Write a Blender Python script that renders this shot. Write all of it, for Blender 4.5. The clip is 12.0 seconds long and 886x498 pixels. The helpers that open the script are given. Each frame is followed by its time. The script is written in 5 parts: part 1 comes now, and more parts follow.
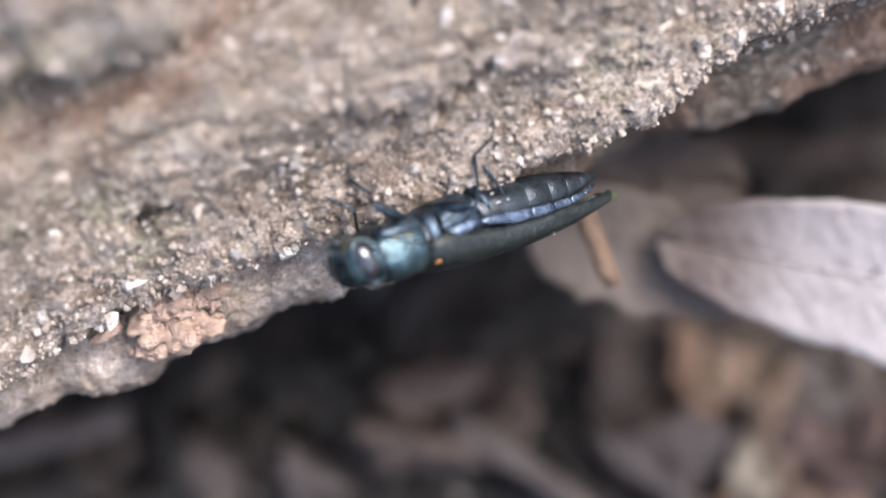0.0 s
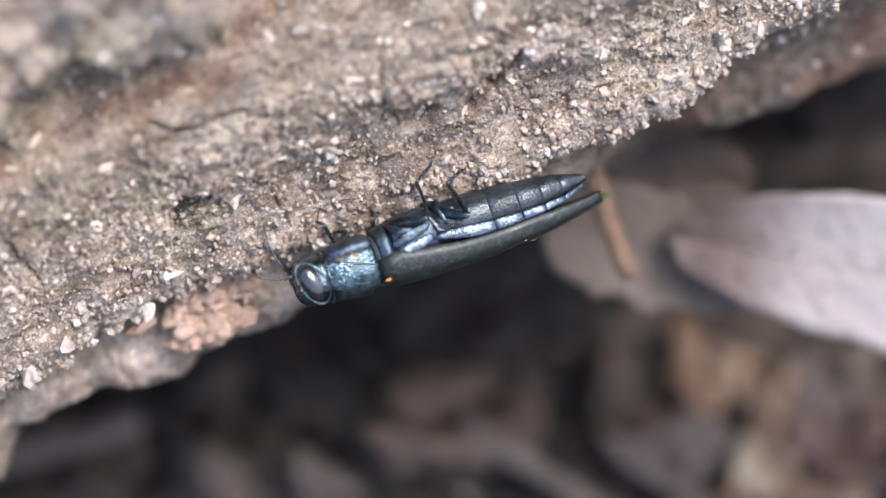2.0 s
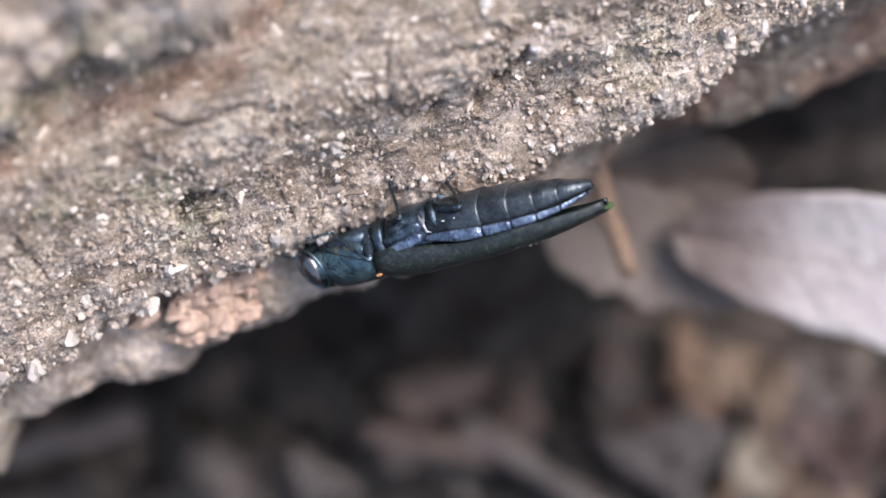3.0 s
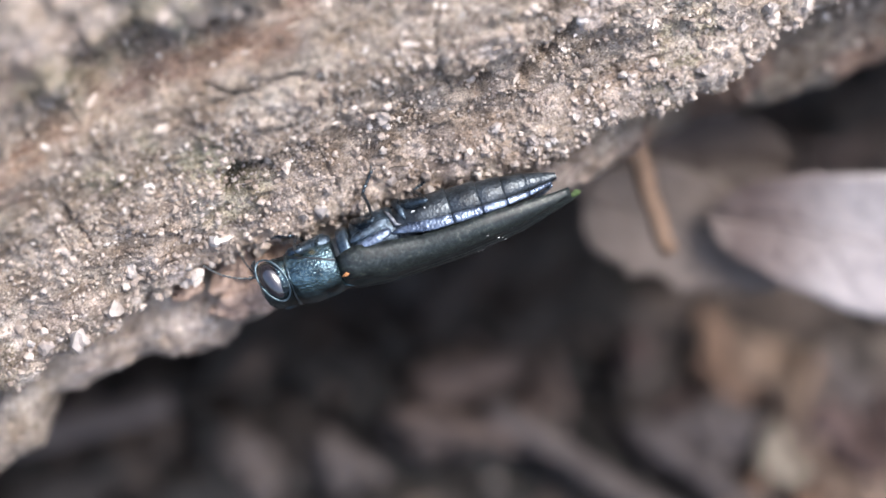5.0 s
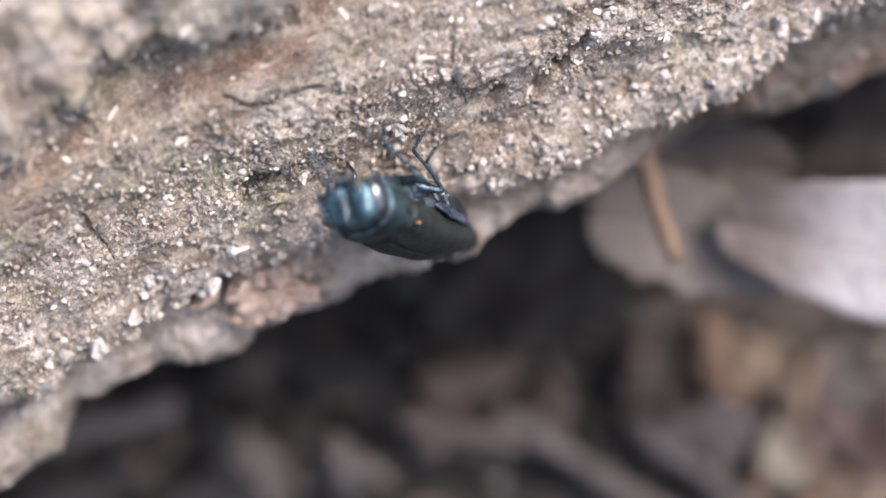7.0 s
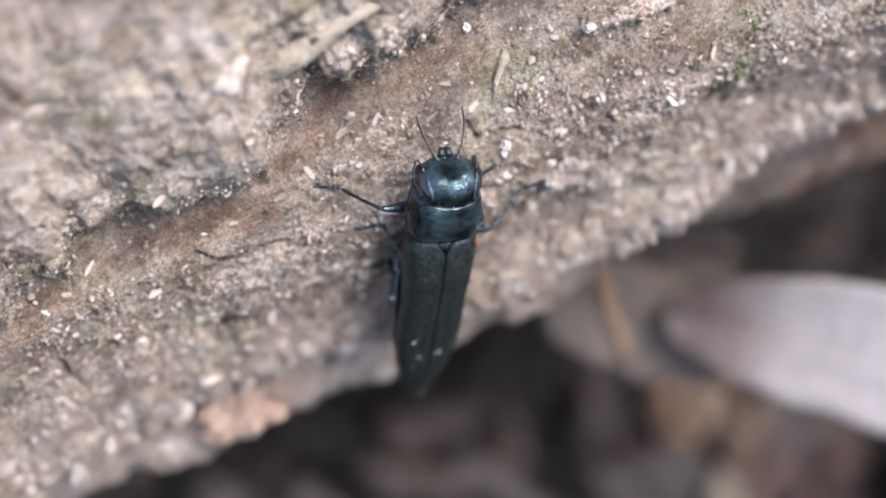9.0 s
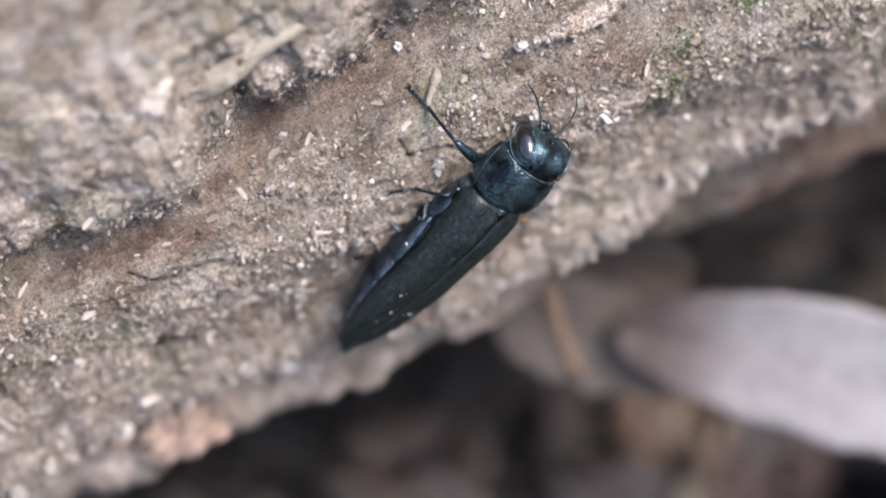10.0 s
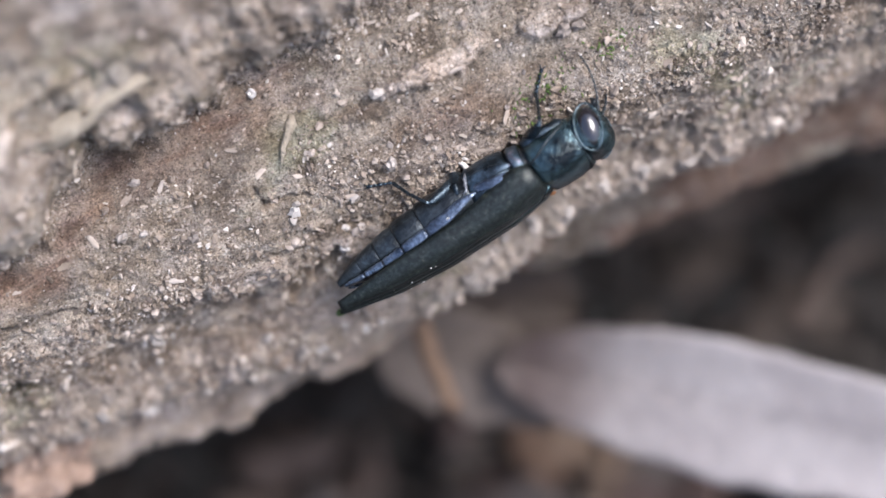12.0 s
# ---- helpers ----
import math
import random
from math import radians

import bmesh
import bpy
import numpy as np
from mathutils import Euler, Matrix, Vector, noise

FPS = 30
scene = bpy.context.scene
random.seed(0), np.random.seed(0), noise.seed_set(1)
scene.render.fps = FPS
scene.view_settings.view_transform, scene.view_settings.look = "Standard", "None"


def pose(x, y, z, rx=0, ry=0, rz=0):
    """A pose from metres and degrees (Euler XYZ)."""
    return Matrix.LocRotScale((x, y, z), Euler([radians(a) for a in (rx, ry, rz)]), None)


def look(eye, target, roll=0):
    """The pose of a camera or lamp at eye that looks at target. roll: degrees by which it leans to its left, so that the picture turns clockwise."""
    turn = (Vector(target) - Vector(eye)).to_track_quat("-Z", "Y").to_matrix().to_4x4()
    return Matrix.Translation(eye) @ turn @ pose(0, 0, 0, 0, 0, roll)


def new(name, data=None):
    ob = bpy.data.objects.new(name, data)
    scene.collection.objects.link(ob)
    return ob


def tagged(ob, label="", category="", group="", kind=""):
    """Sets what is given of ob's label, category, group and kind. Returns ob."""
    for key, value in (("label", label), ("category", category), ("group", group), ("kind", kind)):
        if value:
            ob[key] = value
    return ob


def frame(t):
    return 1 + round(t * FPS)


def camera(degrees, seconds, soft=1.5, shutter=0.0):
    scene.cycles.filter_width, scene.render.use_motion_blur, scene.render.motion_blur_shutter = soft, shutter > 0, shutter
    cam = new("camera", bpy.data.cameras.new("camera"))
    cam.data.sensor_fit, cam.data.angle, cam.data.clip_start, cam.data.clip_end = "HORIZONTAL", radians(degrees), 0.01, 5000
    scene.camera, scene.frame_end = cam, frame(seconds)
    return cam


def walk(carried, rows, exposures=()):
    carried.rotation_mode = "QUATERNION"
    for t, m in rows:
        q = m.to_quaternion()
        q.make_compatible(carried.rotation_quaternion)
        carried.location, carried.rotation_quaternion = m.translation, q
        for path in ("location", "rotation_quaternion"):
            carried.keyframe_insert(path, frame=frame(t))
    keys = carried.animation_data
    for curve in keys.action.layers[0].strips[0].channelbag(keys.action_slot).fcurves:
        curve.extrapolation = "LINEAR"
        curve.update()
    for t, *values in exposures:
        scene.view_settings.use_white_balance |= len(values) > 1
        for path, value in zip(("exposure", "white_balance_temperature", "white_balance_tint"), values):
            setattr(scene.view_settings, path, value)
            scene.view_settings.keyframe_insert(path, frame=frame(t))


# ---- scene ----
# ---------------------------------------------------------------- camera
cam = camera(20, 12.0, soft=1.5)
cam.data.dof.use_dof = True
cam.data.dof.focus_distance = 0.0788
cam.data.dof.aperture_fstop = 24.0
PATH = [
    (0, pose(0.005845, -0.036658, 0.085789, 30.4804, 0.2788, 5.4755)),
    (0.5, pose(0.005389, -0.037517, 0.086499, 30.6116, 0.1516, 5.0200)),
    (1, pose(0.004935, -0.037875, 0.087966, 30.6069, 0.0337, 4.3915)),
    (1.5, pose(0.003723, -0.038538, 0.088524, 30.7506, -0.3878, 4.2792)),
    (2, pose(0.003085, -0.039718, 0.086506, 31.7285, -0.7707, 4.2903)),
    (2.5, pose(0.002984, -0.039770, 0.086302, 31.7948, -0.9977, 4.3475)),
    (3, pose(0.002369, -0.040155, 0.086423, 31.8884, -1.3052, 4.3275)),
    (5, pose(0.000748, -0.041927, 0.085620, 32.5482, -1.7090, 4.4721)),
    (5.5, pose(0.000465, -0.042362, 0.085422, 32.6467, -1.6963, 4.3175)),
    (6, pose(-0.000353, -0.042384, 0.085638, 32.6071, -1.8992, 4.3175)),
    (6.5, pose(-0.000551, -0.042346, 0.085956, 32.5836, -2.0896, 4.1462)),
    (8.5, pose(-0.001219, -0.037339, 0.093650, 28.9355, -2.4091, 3.9543)),
    (9, pose(-0.001520, -0.034592, 0.095828, 27.7264, -2.9405, 3.5548)),
    (9.5, pose(-0.000654, -0.033846, 0.096019, 27.5844, -2.8847, 3.3578)),
    (10, pose(0.001719, -0.033790, 0.096032, 27.7686, -2.0350, 3.6325)),
    (10.5, pose(0.003185, -0.032872, 0.095798, 27.3707, -2.0518, 3.9556)),
    (11, pose(0.004531, -0.031534, 0.095690, 27.0857, -2.1043, 3.9713)),
    (11.5, pose(0.005692, -0.031403, 0.095793, 27.2471, -1.9308, 3.8592)),
    (12, pose(0.005817, -0.029723, 0.096593, 26.3173, -2.1986, 3.7067)),
]
walk(cam, PATH, exposures=((0, 1.75, 6150, 11), (1.5, 1.69, 6150, 11), (3.0, 1.71, 6150, 11), (5.0, 1.79, 6150, 11), (6.5, 1.82, 6150, 11), (9.5, 1.46, 6080, 11), (12, 1.26, 6020, 11)))

# ---------------------------------------------------------------- light
world = bpy.data.worlds.new("sky")
scene.world = world
world.use_nodes = True
wn = world.node_tree.nodes
sky = wn.new("ShaderNodeTexSky")
sky.sky_type, sky.sun_disc = "NISHITA", False
sky.sun_elevation, sky.sun_rotation = radians(67), radians(102)
sky.air_density, sky.dust_density, sky.ozone_density = 1.0, 4.0, 0.6
wn["Background"].inputs["Strength"].default_value = 0.15
world.node_tree.links.new(sky.outputs[0], wn["Background"].inputs["Color"])
sun = new("sun", bpy.data.lights.new("sun", "SUN"))
sun.data.energy, sun.data.angle, sun.data.color = 2.0, radians(28), (1.0, 0.95, 0.88)
sun.matrix_world = look((0.38, -0.08, 0.92), (0, 0, 0))

# ---------------------------------------------------------------- frames of reference
MM = 0.001
BENCH = Matrix.Translation((0, 0, 0.020)) @ Matrix.Rotation(radians(30), 4, "X")   # millimetres of the log's near side
RUN = radians(27)                                                                 # the way in which the bark runs


def bench(u, v, w):
    return BENCH @ Vector((u * MM, v * MM, w * MM))


def along(s, t, w):
    """Along the bark's edge, across it, and out of it."""
    c, k = math.cos(RUN), math.sin(RUN)
    return bench(s * c - t * k, s * k + t * c, w)


# ---------------------------------------------------------------- materials
def material(name):
    m = bpy.data.materials.new(name)
    m.use_nodes = True
    return m, m.node_tree.nodes, m.node_tree.links, m.node_tree.nodes["Principled BSDF"]


def nd(n, kind, **values):
    node = n.new("ShaderNode" + kind)
    for key, value in values.items():
        key = key.replace("_", " ").title() if key not in ("W",) else key
        node.inputs[key].default_value = value
    return node


def ramp(n, l, source, stops):
    r = n.new("ShaderNodeValToRGB")
    while len(r.color_ramp.elements) < len(stops):
        r.color_ramp.elements.new(0.5)
    for e, (p, c) in zip(r.color_ramp.elements, stops):
        e.position, e.color = p, (*c, 1)
    l.new(source, r.inputs[0])
    return r.outputs[0]


def mixed(n, l, a, b, factor, mode="MIX"):
    m = n.new("ShaderNodeMix")
    m.data_type, m.blend_type = "RGBA", mode
    for value, k in ((factor, 0), (a, 6), (b, 7)):
        if hasattr(value, "is_output"):
            l.new(value, m.inputs[k])
        elif k == 0:
            m.inputs[0].default_value = value
        else:
            m.inputs[k].default_value = (*value, 1)
    return m.outputs[2]


def spots(n, l, scale, detail=4.0, rough=0.6, stretch=None, random_shift=False):
    """Noise in the thing's own space; scale in waves a metre."""
    c = n.new("ShaderNodeTexCoord")
    out = c.outputs["Object"]
    if stretch:
        mp = n.new("ShaderNodeMapping")
        mp.inputs["Rotation"].default_value = stretch[0]
        mp.inputs["Scale"].default_value = stretch[1]
        l.new(out, mp.inputs[0])
        out = mp.outputs[0]
    if random_shift:
        info, add = n.new("ShaderNodeObjectInfo"), n.new("ShaderNodeVectorMath")
        l.new(out, add.inputs[0])
        l.new(info.outputs["Random"], add.inputs[1])
        out = add.outputs[0]
    t = nd(n, "TexNoise", scale=scale, detail=detail, roughness=rough)
    l.new(out, t.inputs["Vector"])
    return t.outputs["Fac"]


def bumped(n, l, b, height, distance, strength=1.0):
    k = nd(n, "Bump", distance=distance, strength=strength)
    l.new(height, k.inputs["Height"])
    l.new(k.outputs[0], b.inputs["Normal"])
    return k


def attribute(n, name):
    k = n.new("ShaderNodeAttribute")
    k.attribute_name = name
    return k.outputs["Fac"]


def grainwise(n, l, scale, detail=4.0, rough=0.6, stretch=(1, 1, 1)):
    """Noise in the bark's own directions: along it, across it, out of it (millimetres)."""
    c = n.new("ShaderNodeCombineXYZ")
    for k, name in enumerate(("along", "across", "out")):
        f = n.new("ShaderNodeMath")
        f.operation = "MULTIPLY"
        f.inputs[1].default_value = stretch[k]
        l.new(attribute(n, name), f.inputs[0])
        l.new(f.outputs[0], c.inputs[k])
    t = nd(n, "TexNoise", scale=scale, detail=detail, roughness=rough)
    l.new(c.outputs[0], t.inputs["Vector"])
    return t.outputs["Fac"]


def bark_material():
    m, n, l, b = material("weathered bark")
    c = ramp(n, l, grainwise(n, l, 0.35, 6, 0.65, (0.6, 1, 1)), [(0.30, (0.20, 0.16, 0.13)), (0.45, (0.32, 0.27, 0.228)), (0.58, (0.41, 0.358, 0.31)), (0.75, (0.50, 0.447, 0.40))])
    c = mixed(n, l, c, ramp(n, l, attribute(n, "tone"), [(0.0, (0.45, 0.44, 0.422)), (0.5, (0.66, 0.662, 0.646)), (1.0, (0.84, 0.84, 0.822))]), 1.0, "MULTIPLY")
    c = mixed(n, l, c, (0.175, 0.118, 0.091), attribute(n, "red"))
    c = mixed(n, l, c, (0.24, 0.25, 0.14), attribute(n, "green"))
    c = mixed(n, l, c, (0.485, 0.412, 0.362), attribute(n, "pale"))
    hue = ramp(n, l, grainwise(n, l, 0.8, 4, 0.7), [(0.36, (0.93, 0.96, 1.05)), (0.5, (1.0, 1.0, 1.0)), (0.62, (1.035, 0.985, 0.92))])
    c = mixed(n, l, c, hue, 0.8, "MULTIPLY")
    fibre = ramp(n, l, grainwise(n, l, 1.3, 5, 0.7, (0.5, 5, 5)), [(0.32, (0.70, 0.67, 0.64)), (0.5, (1.0, 1.0, 1.0)), (0.68, (1.15, 1.14, 1.13))])
    c = mixed(n, l, c, fibre, 0.5, "MULTIPLY")
    patch = ramp(n, l, grainwise(n, l, 0.95, 6, 0.62, (0.75, 1.2, 1.2)), [(0.39, (0.56, 0.505, 0.46)), (0.465, (0.84, 0.80, 0.765)), (0.53, (1.04, 1.03, 1.025)), (0.60, (1.26, 1.255, 1.255))])
    c = mixed(n, l, c, patch, 0.85, "MULTIPLY")
    crumbs = ramp(n, l, grainwise(n, l, 6.5, 5, 0.8), [(0.34, (0.36, 0.33, 0.30)), (0.45, (0.88, 0.87, 0.86)), (0.57, (1.05, 1.05, 1.05)), (0.70, (1.5, 1.49, 1.47))])
    c = mixed(n, l, c, crumbs, 0.75, "MULTIPLY")
    speckle = ramp(n, l, grainwise(n, l, 13.0, 3, 0.7), [(0.36, (0.40, 0.38, 0.36)), (0.46, (0.94, 0.94, 0.94)), (0.57, (1.06, 1.06, 1.06)), (0.67, (1.7, 1.7, 1.7))])
    c = mixed(n, l, c, speckle, 0.7, "MULTIPLY")
    glint = ramp(n, l, grainwise(n, l, 4.6, 3, 0.6), [(0.67, (0, 0, 0)), (0.74, (0.6, 0.6, 0.6))])
    c = mixed(n, l, c, (0.70, 0.67, 0.64), glint)
    l.new(c, b.inputs["Base Color"])
    b.inputs["Roughness"].default_value = 0.85
    b.inputs["Specular IOR Level"].default_value = 0.3
    first = bumped(n, l, b, grainwise(n, l, 8.0, 5, 0.75), 0.00013, 1.0)
    second = nd(n, "Bump", distance=0.00010, strength=0.25)
    l.new(grainwise(n, l, 1.6, 5, 0.7, (0.5, 5, 5)), second.inputs["Height"])
    l.new(second.outputs[0], first.inputs["Normal"])
    third = nd(n, "Bump", distance=0.00022, strength=0.75)
    l.new(grainwise(n, l, 3.0, 5, 0.72), third.inputs["Height"])
    l.new(third.outputs[0], second.inputs["Normal"])
    return m


def mineral_material(name, dark, light):
    m, n, l, b = material(name)
    c = ramp(n, l, spots(n, l, 2500, 3, 0.6, random_shift=True), [(0.3, dark), (0.65, light)])
    info = n.new("ShaderNodeNewGeometry")
    c = mixed(n, l, c, ramp(n, l, info.outputs["Random Per Island"], [(0.0, (0.66, 0.61, 0.57)), (0.5, (0.88, 0.86, 0.84)), (0.9, (1.04, 1.04, 1.04)), (1.0, (1.28, 1.28, 1.28))]), 1.0, "MULTIPLY")
    l.new(c, b.inputs["Base Color"])
    b.inputs["Roughness"].default_value = 0.55
    bumped(n, l, b, spots(n, l, 9000, 3), 0.00004, 0.6)
    return m


def stone_material(name, stops, scale=2.2):
    m, n, l, b = material(name)
    info = n.new("ShaderNodeObjectInfo")
    c = ramp(n, l, info.outputs["Random"], stops)
    c = mixed(n, l, c, ramp(n, l, spots(n, l, scale, 5, 0.7, random_shift=True), [(0.33, (0.5, 0.46, 0.43)), (0.65, (1.15, 1.13, 1.11))]), 1.0, "MULTIPLY")
    l.new(c, b.inputs["Base Color"])
    b.inputs["Roughness"].default_value = 0.5
    bumped(n, l, b, spots(n, l, scale * 4, 4, 0.7), 0.00005, 0.9)
    return m


def litter_material(name, dark, light, rough=0.85, scale=500):
    m, n, l, b = material(name)
    c = ramp(n, l, spots(n, l, scale, 5, 0.65, random_shift=True), [(0.3, dark), (0.7, light)])
    l.new(c, b.inputs["Base Color"])
    b.inputs["Roughness"].default_value = rough
    b.inputs["Specular IOR Level"].default_value = 0.3
    bumped(n, l, b, spots(n, l, scale * 5, 4), 0.0003, 0.7)
    return m


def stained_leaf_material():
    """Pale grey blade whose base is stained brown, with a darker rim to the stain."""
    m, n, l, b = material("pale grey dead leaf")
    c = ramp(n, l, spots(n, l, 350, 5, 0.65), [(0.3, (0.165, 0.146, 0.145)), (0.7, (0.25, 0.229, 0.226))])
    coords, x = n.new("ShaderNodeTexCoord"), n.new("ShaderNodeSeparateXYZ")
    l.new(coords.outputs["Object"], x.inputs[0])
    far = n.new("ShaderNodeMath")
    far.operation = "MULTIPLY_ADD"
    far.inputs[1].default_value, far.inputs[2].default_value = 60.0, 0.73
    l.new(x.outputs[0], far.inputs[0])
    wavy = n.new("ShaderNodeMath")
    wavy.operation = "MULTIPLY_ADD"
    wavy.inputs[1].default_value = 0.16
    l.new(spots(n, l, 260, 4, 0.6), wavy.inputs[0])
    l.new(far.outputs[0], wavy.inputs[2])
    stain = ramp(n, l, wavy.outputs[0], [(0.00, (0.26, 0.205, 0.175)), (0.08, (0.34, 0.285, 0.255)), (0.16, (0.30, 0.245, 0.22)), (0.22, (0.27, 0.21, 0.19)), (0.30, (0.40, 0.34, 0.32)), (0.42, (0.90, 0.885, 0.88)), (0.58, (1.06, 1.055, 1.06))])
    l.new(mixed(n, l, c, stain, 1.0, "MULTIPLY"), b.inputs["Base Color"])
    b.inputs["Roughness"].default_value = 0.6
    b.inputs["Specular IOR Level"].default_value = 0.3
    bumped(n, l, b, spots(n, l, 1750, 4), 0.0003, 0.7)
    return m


def island_material(name, stops):
    m, n, l, b = material(name)
    g = n.new("ShaderNodeNewGeometry")
    c = ramp(n, l, g.outputs["Random Per Island"], stops)
    c = mixed(n, l, c, ramp(n, l, spots(n, l, 900, 4), [(0.3, (0.5, 0.48, 0.46)), (0.7, (1.2, 1.2, 1.2))]), 1.0, "MULTIPLY")
    l.new(c, b.inputs["Base Color"])
    b.inputs["Roughness"].default_value = 0.85
    bumped(n, l, b, spots(n, l, 2500, 4), 0.0002, 0.7)
    return m


def chitin_material(name, dark, light, rough, metal, pit=2600, depth=0.00002, scale=500, gleam=None):
    m, n, l, b = material(name)
    c = ramp(n, l, spots(n, l, scale, 4, 0.6), [(0.38, dark), (0.62, light), (0.70, gleam or light)])
    c = mixed(n, l, c, ramp(n, l, spots(n, l, 9000, 3, 0.7), [(0.36, (0.55, 0.55, 0.55)), (0.5, (0.95, 0.95, 0.95)), (0.66, (1.6, 1.55, 1.5))]), 0.9, "MULTIPLY")
    l.new(c, b.inputs["Base Color"])
    r = ramp(n, l, spots(n, l, 1500, 4), [(0.3, (rough * 0.8,) * 3), (0.7, (min(1, rough * 1.25),) * 3)])
    l.new(r, b.inputs["Roughness"])
    b.inputs["Metallic"].default_value = metal
    coords, v = n.new("ShaderNodeTexCoord"), nd(n, "TexVoronoi", scale=pit * 5.0)
    l.new(coords.outputs["Object"], v.inputs["Vector"])
    bumped(n, l, b, v.outputs["Distance"], depth, 0.8)
    return m


BARK = bark_material()
GRAIN = mineral_material("pale sand grains", (0.19, 0.155, 0.13), (0.31, 0.263, 0.23))
LOOSE = island_material("loose bark crumbs", [(0.0, (0.09, 0.066, 0.050)), (0.2, (0.15, 0.115, 0.09)), (0.55, (0.23, 0.187, 0.152)), (0.85, (0.32, 0.272, 0.232)), (0.96, (0.42, 0.375, 0.335)), (1.0, (0.54, 0.50, 0.47))])
QUARTZ = stone_material("milky quartz", [(0.0, (0.238, 0.209, 0.191)), (0.5, (0.303, 0.275, 0.256)), (1.0, (0.39, 0.368, 0.354))])
# soil and litter: near-black, the shade under the log put into their colour
SOIL = litter_material("dark soil with painted shade", (0.00605, 0.00504, 0.00454), (0.0242, 0.0192, 0.0171))
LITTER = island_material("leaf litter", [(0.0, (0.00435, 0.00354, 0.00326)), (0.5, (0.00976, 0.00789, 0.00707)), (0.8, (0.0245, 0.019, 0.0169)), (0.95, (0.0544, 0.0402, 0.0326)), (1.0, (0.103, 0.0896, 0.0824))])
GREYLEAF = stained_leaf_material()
ORANGE = litter_material("orange rotten wood", (0.0929, 0.0605, 0.0418), (0.214, 0.135, 0.0929), 0.8, 700)
ORANGETWIG = litter_material("orange tan rotten twig", (0.0833, 0.051, 0.0331), (0.166, 0.109, 0.0733), 0.8, 700)
DUSTBROWN = litter_material("dusty brown dead leaf", (0.0318, 0.0242, 0.0203), (0.0731, 0.0566, 0.0471), 0.8, 400)
REDBROWN = litter_material("reddish brown dead leaf", (0.0389, 0.0247, 0.0212), (0.0976, 0.0637, 0.0566), 0.75, 500)
BROWNLEAF = litter_material("grey brown dead leaf", (0.0316, 0.023, 0.0186), (0.0539, 0.0416, 0.035), 0.7, 260)
TANLEAF = litter_material("dull tan dead leaf", (0.0606, 0.0472, 0.0388), (0.105, 0.0836, 0.0714), 0.75, 300)
TANWOOD = litter_material("tan wood", (0.112, 0.0755, 0.0525), (0.199, 0.143, 0.107), 0.8, 700)
STICK = litter_material("grey brown twig", (0.0388, 0.0318, 0.0302), (0.0902, 0.0749, 0.0706), 0.8, 600)
DARKSTICK = litter_material("dark twig", (0.036, 0.0264, 0.0228), (0.09, 0.066, 0.0564), 0.8, 600)
PEACH = litter_material("peach coloured inner bark", (0.196, 0.129, 0.0946), (0.444, 0.32, 0.253), 0.9, 1800)
CRUMB = stone_material("bark crumbs", [(0.0, (0.20, 0.165, 0.14)), (0.6, (0.32, 0.275, 0.24)), (0.93, (0.38, 0.335, 0.30)), (1.0, (0.45, 0.41, 0.38))], 3.0)
FLAKE = stone_material("bark flakes", [(0.0, (0.17, 0.135, 0.11)), (0.5, (0.28, 0.235, 0.20)), (0.85, (0.37, 0.322, 0.285)), (1.0, (0.44, 0.395, 0.36))], 7.0)
FLAKE.node_tree.nodes["Principled BSDF"].inputs["Roughness"].default_value = 0.85
FIBRE = litter_material("root fibre", (0.06, 0.045, 0.035), (0.14, 0.105, 0.08), 0.7, 3000)
PALEWOOD = litter_material("pale wood", (0.20, 0.165, 0.125), (0.40, 0.345, 0.275), 0.85, 1400)
MOSS = litter_material("green moss", (0.05, 0.09, 0.02), (0.12, 0.18, 0.04), 0.8, 900)
BLUE = chitin_material("blue metallic chitin", (0.011, 0.016, 0.021), (0.055, 0.080, 0.108), 0.33, 0.7, 5200, 0.00001, 1700, (0.12, 0.118, 0.15))
TEAL = chitin_material("teal metallic chitin", (0.0085, 0.0127, 0.0153), (0.0638, 0.106, 0.123), 0.20, 0.75, 2600, 0.000026, 1300, (0.136, 0.128, 0.085))
STERN = chitin_material("dark punctured chitin", (0.011, 0.014, 0.017), (0.043, 0.053, 0.062), 0.36, 0.6, 2600, 0.000014, 900)
VIOLET = chitin_material("violet blue chitin", (0.042, 0.056, 0.085), (0.128, 0.163, 0.225), 0.30, 0.7, 2600, 0.000018, 1100)
BLACK = chitin_material("black green elytra", (0.008, 0.010, 0.0105), (0.019, 0.0245, 0.0235), 0.36, 0.25, 6000, 0.000007, 6500, (0.042, 0.046, 0.035))
LEG = chitin_material("dark blue leg", (0.012, 0.017, 0.022), (0.06, 0.085, 0.11), 0.25, 0.75, 4000, 0.00001)
FEELER = chitin_material("black feeler", (0.015, 0.018, 0.02), (0.035, 0.04, 0.045), 0.35, 0.3, 4000, 0.00001)
EYE = chitin_material("black eye", (0.008, 0.007, 0.009), (0.014, 0.013, 0.017), 0.11, 0.0, 7000, 0.000003)
BLACK.node_tree.nodes["Principled BSDF"].inputs["Specular IOR Level"].default_value = 0.32
EYE.node_tree.nodes["Principled BSDF"].inputs["Specular IOR Level"].default_value = 1.0
RIM = chitin_material("bright blue rim", (0.03, 0.045, 0.055), (0.12, 0.16, 0.18), 0.32, 0.85, 4200, 0.00001, 2500)
HOOK = chitin_material("pale grey chitin", (0.09, 0.095, 0.11), (0.20, 0.21, 0.235), 0.38, 0.3, 5200, 0.00001, 1700)
